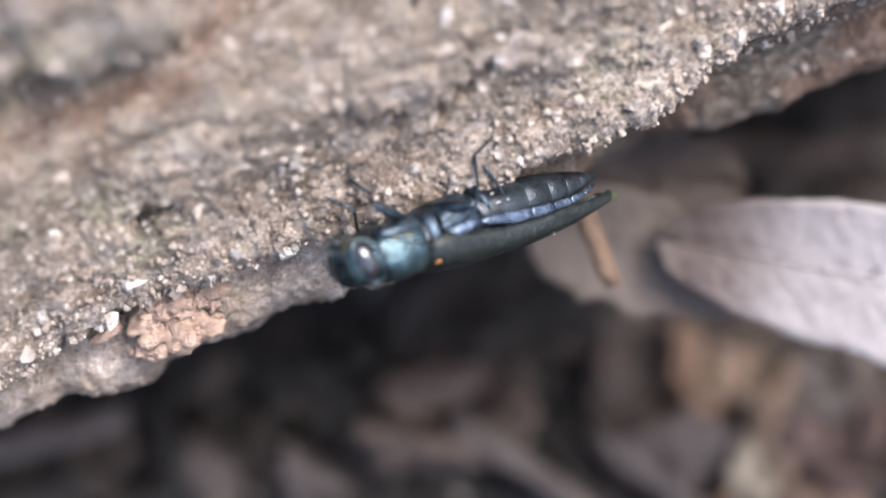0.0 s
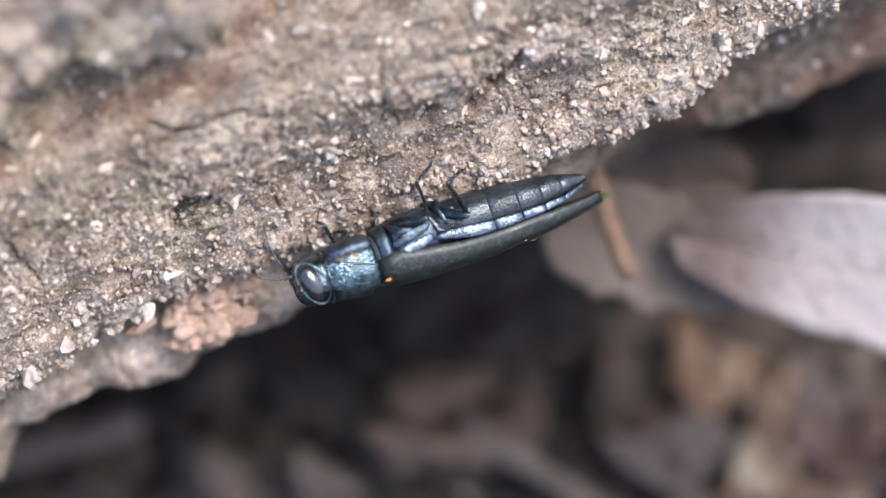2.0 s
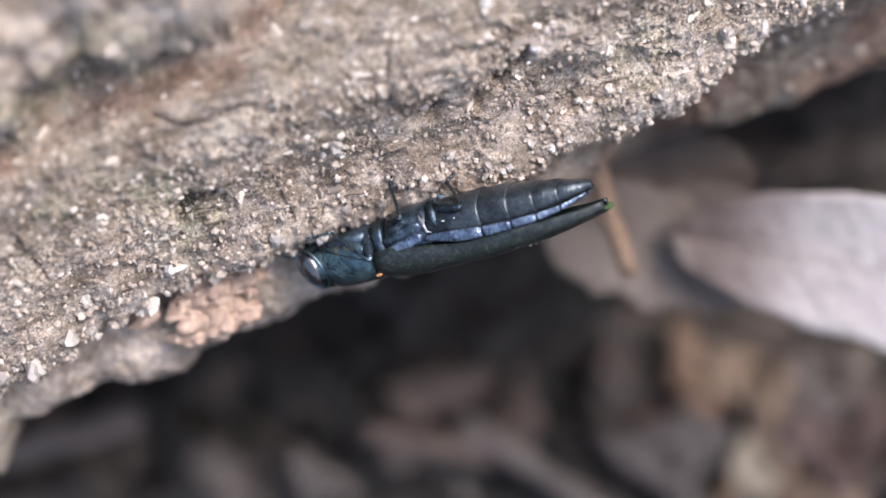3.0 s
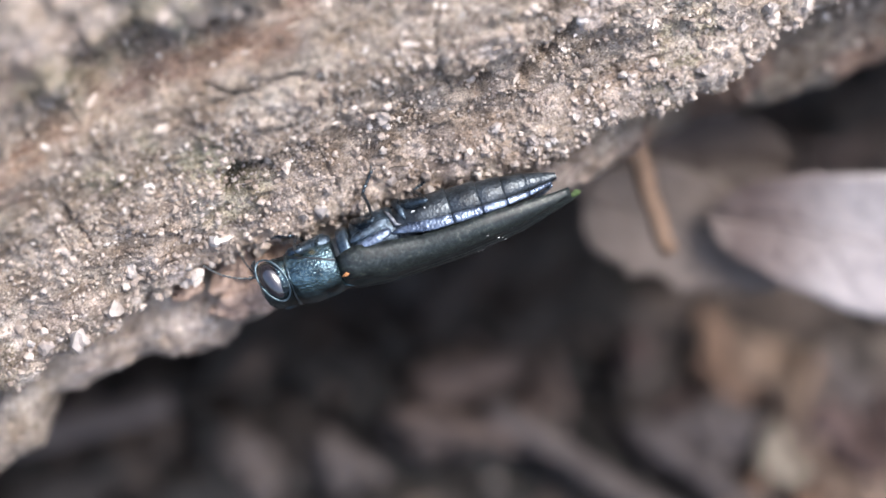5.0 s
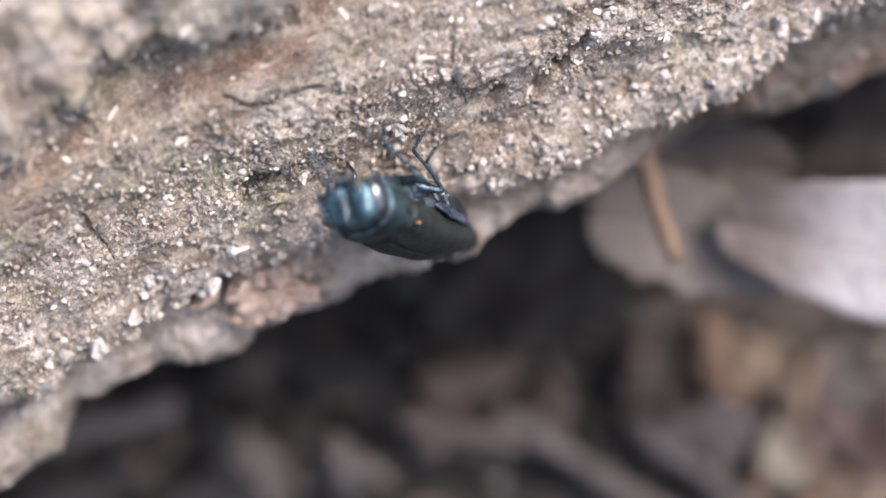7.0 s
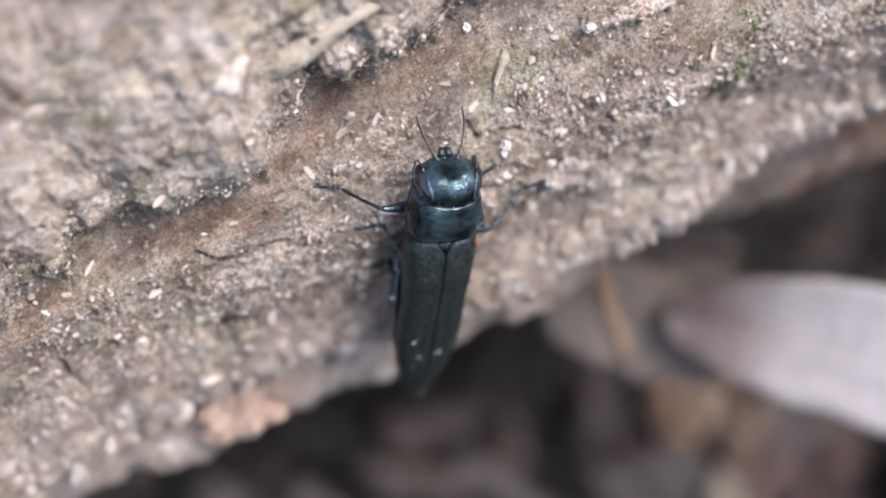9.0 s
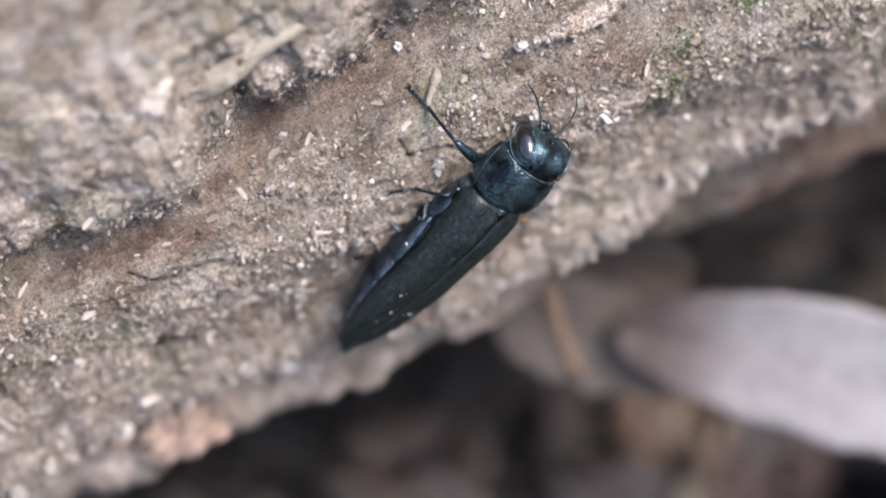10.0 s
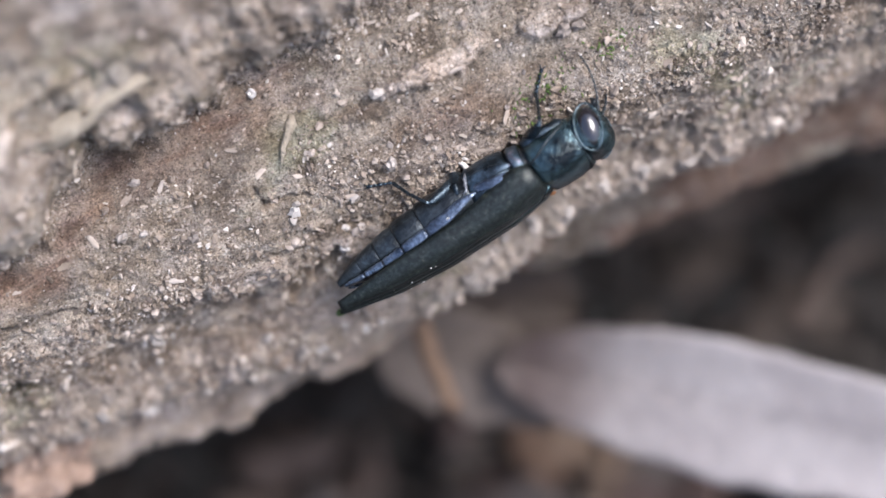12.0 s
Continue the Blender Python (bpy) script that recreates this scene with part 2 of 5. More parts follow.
SPECK = litter_material("white dust speck", (0.6, 0.58, 0.55), (0.85, 0.83, 0.8), 0.7, 3000)
RUST = litter_material("orange speck", (0.26, 0.10, 0.035), (0.42, 0.2, 0.08), 0.6, 3000)
GREEN = litter_material("green speck", (0.03, 0.05, 0.015), (0.06, 0.09, 0.03), 0.6, 3000)


# ---------------------------------------------------------------- building
def mesh_of(name, bm, mat, smooth=True):
    me = bpy.data.meshes.new(name)
    bmesh.ops.recalc_face_normals(bm, faces=bm.faces)
    bm.to_mesh(me)
    bm.free()
    me.materials.append(mat)
    if smooth:
        me.polygons.foreach_set("use_smooth", [True] * len(me.polygons))
    return me


def part(name, bm, mat, parent, label="", smooth=True):
    ob = new(name, mesh_of(name, bm, mat, smooth))
    ob.parent = parent
    return tagged(ob, label)


def thing(name, bm, mat, label, category, group="", kind="", smooth=True):
    return tagged(new(name, mesh_of(name, bm, mat, smooth)), label, category, group, kind)


def loft(bm, rings, closed_ring=True, caps=True):
    """A skin over rings of points, in millimetres."""
    rows = [[bm.verts.new(Vector(p) * MM) for p in ring] for ring in rings]
    for a, b in zip(rows, rows[1:]):
        k = len(a)
        for i in range(k if closed_ring else k - 1):
            j = (i + 1) % k
            bm.faces.new((a[i], a[j], b[j], b[i]))
    if caps:
        for row, ring in ((rows[0], rings[0]), (rows[-1], rings[-1])):
            mid = bm.verts.new(sum((Vector(p) for p in ring), Vector()) / len(ring) * MM)
            for i in range(len(row)):
                bm.faces.new((row[i], row[(i + 1) % len(row)], mid))
    return bm


WIDE = 1.06


def body_ring(x, half, top, bottom, square=0.85, k=28, dx=0.0):
    """A cross-section of the insect; dx leans its lower side forwards."""
    half *= WIDE
    ring, mid, h = [], (top + bottom) / 2, (top - bottom) / 2
    for i in range(k):
        a = 2 * math.pi * i / k
        c, s = math.cos(a), math.sin(a)
        y = half * math.copysign(abs(c) ** square, c)
        z = math.copysign(abs(s) ** square, s)
        ring.append((x - dx * z, y, mid + h * z))
    return ring


def tube(bm, points, radii, k=8):
    rings, n = [], len(points)
    pts = [Vector(p) for p in points]
    side = None
    for i, p in enumerate(pts):
        d = (pts[min(i + 1, n - 1)] - pts[max(i - 1, 0)]).normalized()
        if side is None:
            side = d.orthogonal().normalized()
        side = (side - d * side.dot(d)).normalized()
        up = d.cross(side)
        r = radii[i] if hasattr(radii, "__len__") else radii
        rings.append([p + (side * math.cos(2 * math.pi * j / k) + up * math.sin(2 * math.pi * j / k)) * r for j in range(k)])
    return loft(bm, rings)


def lump(rng, radius, rough=0.25, level=2, squash=(1, 1, 1)):
    """An uneven pebble or crumb, in millimetres."""
    bm = bmesh.new()
    bmesh.ops.create_icosphere(bm, subdivisions=level, radius=1.0)
    shift = Vector((rng.random(), rng.random(), rng.random())) * 50
    for v in bm.verts:
        d = 1 + rough * 1.6 * noise.noise(v.co * 1.1 + shift) + rough * 0.7 * noise.noise(v.co * 2.9 + shift)
        v.co = Vector((v.co.x * squash[0], v.co.y * squash[1], v.co.z * squash[2])) * d * radius * MM
    return bm


# ---------------------------------------------------------------- numeric noise for the large sheets
def lattice(i, j, k, seed):
    h = (i * 374761393 + j * 668265263 + k * 2147483647 + seed * 144269504) & 0xFFFFFFFF
    h = ((h ^ (h >> 13)) * 1274126177) & 0xFFFFFFFF
    h = ((h ^ (h >> 16)) * 2246822519) & 0xFFFFFFFF
    return ((h ^ (h >> 15)) & 0xFFFFFF) / float(0xFFFFFF)


def grain(x, y, z=None, seed=0):
    """Smooth value noise from 0 to 1."""
    z = np.zeros_like(x) if z is None else z
    i, j, k = (np.floor(a).astype(np.int64) for a in (x, y, z))
    f, g, h = x - i, y - j, z - k
    f, g, h = (a * a * a * (a * (a * 6 - 15) + 10) for a in (f, g, h))
    total = 0
    for a in (0, 1):
        for b in (0, 1):
            for c in (0, 1):
                total = total + lattice(i + a, j + b, k + c, seed) * (f if a else 1 - f) * (g if b else 1 - g) * (h if c else 1 - h)
    return total


def layers(x, y, z=None, seed=0, count=4, fall=0.5):
    total, weight, size = 0, 1.0, 0.0
    for o in range(count):
        total = total + weight * grain(x * 2 ** o, y * 2 ** o, None if z is None else z * 2 ** o, seed + o * 17)
        size, weight = size + weight, weight * fall
    return total / size


def cells(x, y, seed=0):
    """Cracked plates: nearest distance, distance to the crack, and each plate's random number."""
    i, j = np.floor(x).astype(np.int64), np.floor(y).astype(np.int64)
    best, second, who = np.full(x.shape, 9.0), np.full(x.shape, 9.0), np.zeros(x.shape)
    zero = np.zeros_like(i)
    for a in (-1, 0, 1):
        for b in (-1, 0, 1):
            px, py = i + a + lattice(i + a, j + b, zero, seed), j + b + lattice(i + a, j + b, zero, seed + 5)
            d = np.hypot(x - px, y - py)
            own = lattice(i + a, j + b, zero, seed + 9)
            nearer = d < best
            second = np.where(nearer, best, np.minimum(second, d))
            who = np.where(nearer, own, who)
            best = np.where(nearer, d, best)
    return best, second - best, who


def sheet(name, grid, mat, attributes=()):
    """A mesh from a grid of places (rows, columns, xyz in metres)."""
    rows, cols = grid.shape[:2]
    me = bpy.data.meshes.new(name)
    index = np.arange(rows * cols).reshape(rows, cols)
    quads = np.stack([index[:-1, :-1], index[:-1, 1:], index[1:, 1:], index[1:, :-1]], -1).reshape(-1, 4)
    me.vertices.add(rows * cols)
    me.vertices.foreach_set("co", grid.reshape(-1).astype(np.float32))
    me.loops.add(quads.size)
    me.loops.foreach_set("vertex_index", quads.reshape(-1).astype(np.int32))
    me.polygons.add(len(quads))
    me.polygons.foreach_set("loop_start", np.arange(0, quads.size, 4, dtype=np.int32))
    me.polygons.foreach_set("use_smooth", np.ones(len(quads), dtype=bool))
    me.update(calc_edges=True)
    for key, values in attributes:
        me.attributes.new(key, "FLOAT", "POINT").data.foreach_set("value", values.reshape(-1).astype(np.float32))
    me.materials.append(mat)
    return new(name, me)


def graded(lo, hi, step, far_lo, far_hi, growth=1.25):
    """Even steps from lo to hi, growing steps out to far_lo and far_hi."""
    mid = list(np.arange(lo, hi, step))
    a, d = [], step
    while (a[-1] if a else lo) > far_lo:
        d *= growth
        a.append((a[-1] if a else lo) - d)
    b, d = [], step
    while (b[-1] if b else hi) < far_hi:
        d *= growth
        b.append((b[-1] if b else mid[-1]) + d)
    return np.array(a[::-1] + mid + b)


def smooth01(a, lo, hi):
    x = np.clip((a - lo) / (hi - lo), 0, 1)
    return x * x * (3 - 2 * x)


# ---------------------------------------------------------------- ground
def floor_level(x, y):
    """Height of the woodland floor (millimetres): a hump of litter carries the leaf."""
    return -9.0 + 18.5 * np.exp(-((x - 28) / 5) ** 2 - ((y - 7.5) / 5) ** 2)


def sunk(x, y, z, k=1.13):
    """A place in the low litter before the leaf, k times as far from a point high over it."""
    return (2 + (x - 2) * k, -37 + (y + 37) * k, 91.2 + (z - 89) * k)


def ground():
    x = graded(-30, 45, 0.5, -60000, 60000, 1.35)
    y = graded(-25, 50, 0.5, -60000, 60000, 1.35)
    gx, gy = np.meshgrid(x, y)
    near = np.exp(-((gx / 120) ** 2 + (gy / 120) ** 2))
    h = (layers(gx / 9, gy / 9, seed=3, count=5, fall=0.6) - 0.5) * 5.0 * near + (layers(gx / 1.2, gy / 1.2, seed=8, count=2) - 0.5) * 0.9 * near
    h = h + floor_level(gx, gy)
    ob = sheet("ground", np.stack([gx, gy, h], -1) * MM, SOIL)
    return tagged(ob, "dark soil of the woodland floor, shade under the log in its colour", "soil", kind="structure")


# ---------------------------------------------------------------- log
class Surface:
    """The log's outer face as grids: along, across, out, and places in metres."""


def log_surface():
    s = graded(-18, 29, 0.06, -260, 300, 1.3)
    # profile across the bark: from under the log, up its side, over the ledge and the lip, and across the top
    knots = [(60, -75), (30, -55), (14, -32), (6.5, -21), (2.6, -14), (0.9, -9.5), (0.2, -6.4), (0.3, -5.0), (0.9, -4.35), (1.8, -4.0), (2.6, -3.6),
             (2.95, -2.6), (2.5, -1.9), (2.35, -1.35), (2.75, -0.75), (3.6, -0.15), (4.8, 0.75), (6.0, 2.0), (7.2, 2.9), (8.2, 3.0), (8.8, 3.1), (9.1, 3.35), (9.25, 4.0), (9.3, 4.8), (9.4, 5.3), (9.75, 5.8), (10.6, 6.6),
             (12.0, 8.0), (15.0, 9.8), (19.0, 11.4), (24.0, 12.4), (32, 12.2), (45, 6), (58, -8), (66, -28), (68, -52), (60, -75)]
    pts = np.array(knots, float)
    # finely spaced where it is seen
    fine, out = [], []
    for a, b in zip(pts, pts[1:]):
        d = np.hypot(*(b - a))
        mid = (a + b) / 2
        step = 0.06 if -7 < mid[1] and mid[0] < 17 and mid[1] < 10.4 else (0.3 if -12 < mid[1] and mid[0] < 26 else 3.0)
        fine.append(max(1, int(d / step)))
    for i, k in enumerate(fine):
        p0, p1, p2, p3 = pts[max(i - 1, 0)], pts[i], pts[i + 1], pts[min(i + 2, len(pts) - 1)]
        for q in range(k):
            f = q / k
            out.append(0.5 * (2 * p1 + (p2 - p0) * f + (2 * p0 - 5 * p1 + 4 * p2 - p3) * f * f + (3 * p1 - p0 - 3 * p2 + p3) * f ** 3))
    out.append(pts[-1])
    prof = np.array(out)
    S, T0 = np.meshgrid(s, prof[:, 0], indexing="ij")
    _, W0 = np.meshgrid(s, prof[:, 1], indexing="ij")
    # normals of the profile
    g = np.gradient(prof, axis=0)
    g /= np.linalg.norm(g, axis=1)[:, None]
    nt, nw = -g[:, 1][None, :], g[:, 0][None, :]
    seen = np.exp(-(np.maximum(0, np.abs(S - 5) - 26) / 30) ** 2)
    lip = smooth01(W0, -2.9, -1.6) * (1 - smooth01(T0, 10, 16))
    ledge = smooth01(W0, -5.5, -4.2) * (1 - smooth01(W0, -3.0, -2.2))
    top = smooth01(W0, -1.9, -0.3)
    # the wander of the lip, of the ledge and of the raised bark behind the groove
    edge = (grain(S / 4.0, S * 0, seed=21) - 0.5) * 1.0 + (grain(S / 1.1, S * 0, seed=22) - 0.5) * 0.45 + (grain(S / 0.35, S * 0, seed=23) - 0.5) * 0.22
    edge = edge + 0.15 + 1.0 * smooth01(S, 9.5, 14) - 0.35 * smooth01(S, 1, 4) * (1 - smooth01(S, 8, 11)) - 0.5 * (1 - smooth01(S, -12, -9))
    T1 = T0 + edge * lip * np.exp(-np.maximum(0, T0 - 2.8) / 2.0)
    brow = np.interp(S, [-20, -15.4, -14.2, -11.4, -8.6, -7.6, -5.6, -3.0, -0.4, 2.0, 4.1, 5.8, 7.6, 10.0, 12.4, 17.9, 24, 30], [-1.2, -0.7, 0.9, 0.95, 0.25, 0.8, 0.65, 0.75, 0.45, 0.8, 0.6, 0.7, 1.1, 1.3, 1.1, 1.1, 0.8, 0.8]) + 0.05
    brow = brow + (grain(S / 0.9, S * 0, seed=32) - 0.5) * 0.34 + (grain(S / 0.3, S * 0, seed=33) - 0.5) * 0.1
    T1 = T1 + brow * smooth01(W0, -13, -6) * (1 - smooth01(W0, -3.6, -2.9))
    rim = np.interp(S, [-20, -11.4, -9.2, -8.4, -6.4, -4.9, -2.9, -2.2, -1.6, -0.9, 0.3, 1.4, 2.5, 3.8, 5.5, 6.8, 8.2, 9.4, 15, 30],
                    [7.9, 8.1, 8.4, 9.0, 9.2, 8.9, 8.7, 8.9, 9.75, 10.35, 10.7, 10.9, 10.9, 11.2, 11.5, 11.4, 11.8, 12.0, 12.6, 13.5])
    rim = rim + (grain(S / 1.3, S * 0, seed=41) - 0.5) * 0.5 + (grain(S / 0.45, T0 * 0.8, seed=42) - 0.5) * 0.45 + (grain(S / 0.2, T0 * 2, seed=43) - 0.5) * 0.2
    crest = smooth01(T0, 6.2, 8.8) * (1 - smooth01(T0, 10.3, 17.5))
    T1 = T1 + crest * (rim - 9.2)
    W1 = W0 - (1.1 + 0.3 * smooth01(S, 5, 11)) * (1 - smooth01(T0, 3.2, 6.2)) * lip
    W1 = W1 - 0.3 * smooth01(T0, 8.9, 9.8) * (1 - smooth01(S, -7, -1))
    T1 = T1 - 0.2 * smooth01(S, 9.5, 13) * smooth01(W0, -13, -6) * (1 - smooth01(W0, -3.4, -2.6))
    W1 = W1 - (0.5 + 3.5 * smooth01(S, 5.5, 11)) * (1 - smooth01(W0, -3.0, -2.0))
    T1 = T1 + 0.9 * np.exp(-((S - 9.3) / 1.6) ** 2) * smooth01(W0, -13, -6) * (1 - smooth01(W0, -3.4, -2.6))
    # relief
    X, Y, Z = S, T1 * 1.0, W1
    relief = (layers(X / 7, Y / 3.2, Z / 4, seed=1, count=3) - 0.5) * (1.25 - 0.8 * smooth01(T0, 7, 10))
    ridge = 1 - np.abs(2 * layers(X / 2.3, (Y + W1 * 0.6) / 1.5, seed=5, count=3) - 1)
    relief = relief + (ridge - 0.75) * 0.10 * (0.4 + 0.6 * top)
    wob = layers(X / 1.3, Y / 0.9, Z / 0.9, seed=51, count=4, fall=0.65) * 2.4
    _, crack1, own1 = cells(X / 2.0 + wob, (Y + W1) / 1.65 + wob * 0.6, seed=61)
    near2, crack2, own2 = cells(X / 0.62 + wob, (Y + W1) / 0.42 - wob, seed=71)
    near3, crack3, own3 = cells(X / 0.24, (Y + W1) / 0.21 + wob, seed=81)
    torn = smooth01(layers(X / 2.0, Y / 1.2, seed=53, count=2), 0.42, 0.60)
    flakes = (own1 - 0.5) * 0.16 - 0.06 * torn * np.exp(-(crack1 / 0.06) ** 2)
    chips = (own2 - 0.5) * 0.12 - 0.07 * torn * np.exp(-(crack2 / 0.10) ** 2) + 0.05 * near2
    sand = (0.07 * np.maximum(0, own3 - 0.35) - 0.08 * near3 ** 2 * (own3 > 0.4))
    sandy = np.clip(np.exp(-((T0 - 3.2) / 1.6) ** 2) * (W0 > -2.4) + 0.5 * smooth01(layers(X / 4, Y / 3, seed=91, count=2), 0.5, 0.62), 0, 1)
    groove = np.exp(-((T1 - rim + 0.9) / 0.78) ** 2) * (W0 > 0) * (1 - smooth01(W0, 3.6, 4.6)) * (1 - smooth01(S, 4, 9)) * (0.85 + 0.15 * smooth01(layers(X / 4, Y / 2, seed=95, count=2), 0.35, 0.55))
    fibre = (grain(X / 3.0, (Y + W1 * 0.7) / 0.16, seed=97) - 0.5) * 0.03 + (grain(X / 1.2, (Y + W1 * 0.7) / 0.09, seed=98) - 0.5) * 0.03
    relief = relief + flakes * (1 - 0.7 * groove) * (0.5 + 0.5 * top) + chips * (1 - groove) + sand * (0.35 + 0.65 * sandy) + fibre * (0.5 + 2.8 * groove) - 0.12 * groove
    relief = relief + (layers(X / 0.42, Y / 0.33, Z / 0.33, seed=99, count=3, fall=0.8) - 0.5) * 0.22 + (layers(X / 1.5, Y / 1.1, Z / 1.1, seed=199, count=2) - 0.5) * 0.32
    # raised pale plates, and cracks with a course of their own
    pale = np.zeros_like(X)
    for s0, t0, rs, rt, rise, tint in ((2.9, 5.45, 1.4, 0.50, 0.25, 0.55), (11.1, 9.3, 1.9, 0.42, 0.5, 0.85), (6.5, 5.1, 1.1, 0.30, 0.2, 0.6), (-1.3, 5.0, 0.8, 0.3, 0.1, 0.4),
                                       (-7.5, 4.6, 1.8, 0.6, 0.2, 0.4), (15.2, 9.3, 1.6, 0.5, 0.4, 0.5), (-3.5, 5.6, 1.6, 0.7, 0.15, 0.35), (9.3, 5.6, 0.9, 0.5, 0.2, 0.3)):
        d = np.hypot((X - s0) / rs, (Y - t0) / rt) + (layers(X / 0.9, Y / 0.6, seed=131, count=3) - 0.5) * 0.9
        flat = 1 - smooth01(d, 0.75, 1.0)
        relief, pale = relief + rise * flat, np.maximum(pale, tint * flat)
    pale = np.maximum(pale, smooth01(W0, 4.9, 5.6) * (0.14 + 0.36 * smooth01(layers(X / 1.6, Y / 1.1, seed=191, count=4, fall=0.7), 0.42, 0.62)))
    pale = np.maximum(pale, (W0 > -2.3) * np.exp(-((T1 - 2.9) / 1.3) ** 2) * (0.12 + 0.5 * smooth01(layers(X / 0.9, Y / 0.6, seed=221, count=3, fall=0.7), 0.40, 0.60)))
    inner = (1 - smooth01(W0, -2.8, -2.1)) * smooth01(W0, -8, -6) * (1 - smooth01(S, 3, 7)) * smooth01(S, -14.5, -12.5)
    pale = np.maximum(pale, inner * (0.22 + 0.40 * smooth01(layers(X / 1.3, Y / 0.9, seed=211, count=3), 0.35, 0.6)))
    jag = (layers(X / 0.5, Y / 0.5, seed=141, count=3, fall=0.7) - 0.5) * 0.5
    for depth, width, course in ((0.9, 0.13, ((3.85, 4.22), (4.75, 4.57), (5.9, 5.06))), (0.6, 0.14, ((1.9, 4.6), (2.4, 4.52), (2.8, 4.6))), (0.25, 0.04, ((1.9, 6.45), (1.4, 5.76), (1.62, 4.6))),
                                 (0.22, 0.06, ((-2.9, 4.6), (-2.86, 3.4))), (0.5, 0.07, ((4.31, 7.8), (4.43, 7.2), (5.84, 6.9))), (0.3, 0.08, ((-10.7, 5.73), (-10.55, 4.7))),
                                 (0.4, 0.06, ((-5.25, 7.4), (-4.54, 6.7), (-2.4, 6.6))), (0.8, 0.12, ((-6.05, 4.6), (-5.4, 5.0), (-4.55, 4.8))), (0.6, 0.10, ((12.9, 5.9), (11.9, 5.4), (10.5, 5.2))),
                                 (0.25, 0.05, ((7.4, 8.4), (8.6, 8.3), (9.6, 8.6))), (0.7, 0.16, ((-1.3, 11.5), (0.2, 11.35), (2.0, 11.6))), (0.5, 0.14, ((-0.8, 12.6), (0.8, 12.75), (2.4, 12.9)))):
        for (s0, t0), (s1, t1) in zip(course, course[1:]):
            f0 = np.clip(((X - s0) * (s1 - s0) + (Y - t0) * (t1 - t0)) / ((s1 - s0) ** 2 + (t1 - t0) ** 2), 0, 1)
            d = np.hypot(X - s0 - f0 * (s1 - s0), Y - t0 - f0 * (t1 - t0) + jag * 0.5)
            relief = relief - depth * np.exp(-(d / width) ** 2) * (W0 > -1.6)
    calm = (0.15 + 0.85 * smooth01(W0, -16, -8)) * (0.3 + 0.7 * smooth01(W0, -3.4, -2.2))
    relief = relief * seen * calm
    crumbly = (layers(X / 0.5, Y / 0.4, Z / 0.4, seed=231, count=3, fall=0.8) - 0.5) * 0.5 * smooth01(W0, -8, -6) * (1 - smooth01(W0, -3.4, -2.6))
    relief = relief + crumbly * seen
    T2, W2 = T1 + nt * relief, W1 + nw * relief
    # ledge and underside: raised at left to offset shade, darker towards the right
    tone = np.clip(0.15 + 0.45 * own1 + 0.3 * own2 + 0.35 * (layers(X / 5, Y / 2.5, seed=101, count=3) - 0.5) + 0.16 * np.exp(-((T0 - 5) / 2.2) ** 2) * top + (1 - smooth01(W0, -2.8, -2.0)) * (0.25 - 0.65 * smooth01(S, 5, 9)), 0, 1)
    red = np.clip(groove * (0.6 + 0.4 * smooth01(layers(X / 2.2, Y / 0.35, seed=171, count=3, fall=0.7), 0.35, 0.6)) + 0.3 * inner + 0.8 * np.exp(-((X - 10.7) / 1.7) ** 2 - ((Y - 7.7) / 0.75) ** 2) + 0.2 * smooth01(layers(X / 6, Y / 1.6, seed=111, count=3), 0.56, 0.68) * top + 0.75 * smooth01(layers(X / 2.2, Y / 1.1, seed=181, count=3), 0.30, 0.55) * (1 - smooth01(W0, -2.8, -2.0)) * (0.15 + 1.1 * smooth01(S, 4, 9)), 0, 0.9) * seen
    green = 0.32 * smooth01(layers(X / 3.0, Y / 2.2, seed=121, count=3), 0.60, 0.74) * top * (1 - groove)
    c, k = math.cos(RUN), math.sin(RUN)
    local = np.stack([S * c - T2 * k, S * k + T2 * c, W2], -1) * MM
    m = np.array(BENCH)
    f = Surface()
    f.S, f.T, f.T0, f.W0, f.bare = S, T2, T0, W0, groove
    f.place = local @ m[:3, :3].T + m[:3, 3]
    du, dv = np.gradient(f.place, axis=0), np.gradient(f.place, axis=1)
    nrm = np.cross(du, dv)
    nrm /= np.linalg.norm(nrm, axis=-1)[..., None] + 1e-12
    out = np.array(BENCH.to_3x3() @ Vector((0.45, -0.55, 0.7)))
    middle = nrm[(np.abs(S) < 10) & (W0 > 0) & (T0 < 10)]
    f.normal = nrm * (1 if (middle @ out).mean() > 0 else -1)
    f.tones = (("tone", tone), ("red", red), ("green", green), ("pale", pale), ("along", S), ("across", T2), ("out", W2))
    return f


def nearest(f, s, t):
    """The grid cell on the upper bark at a place along and across."""
    d = np.where((f.W0 > -1.9) & (f.T0 < 20), (f.S - s) ** 2 + (f.T - t) ** 2, 1e9)
    return np.unravel_index(np.argmin(d), d.shape)


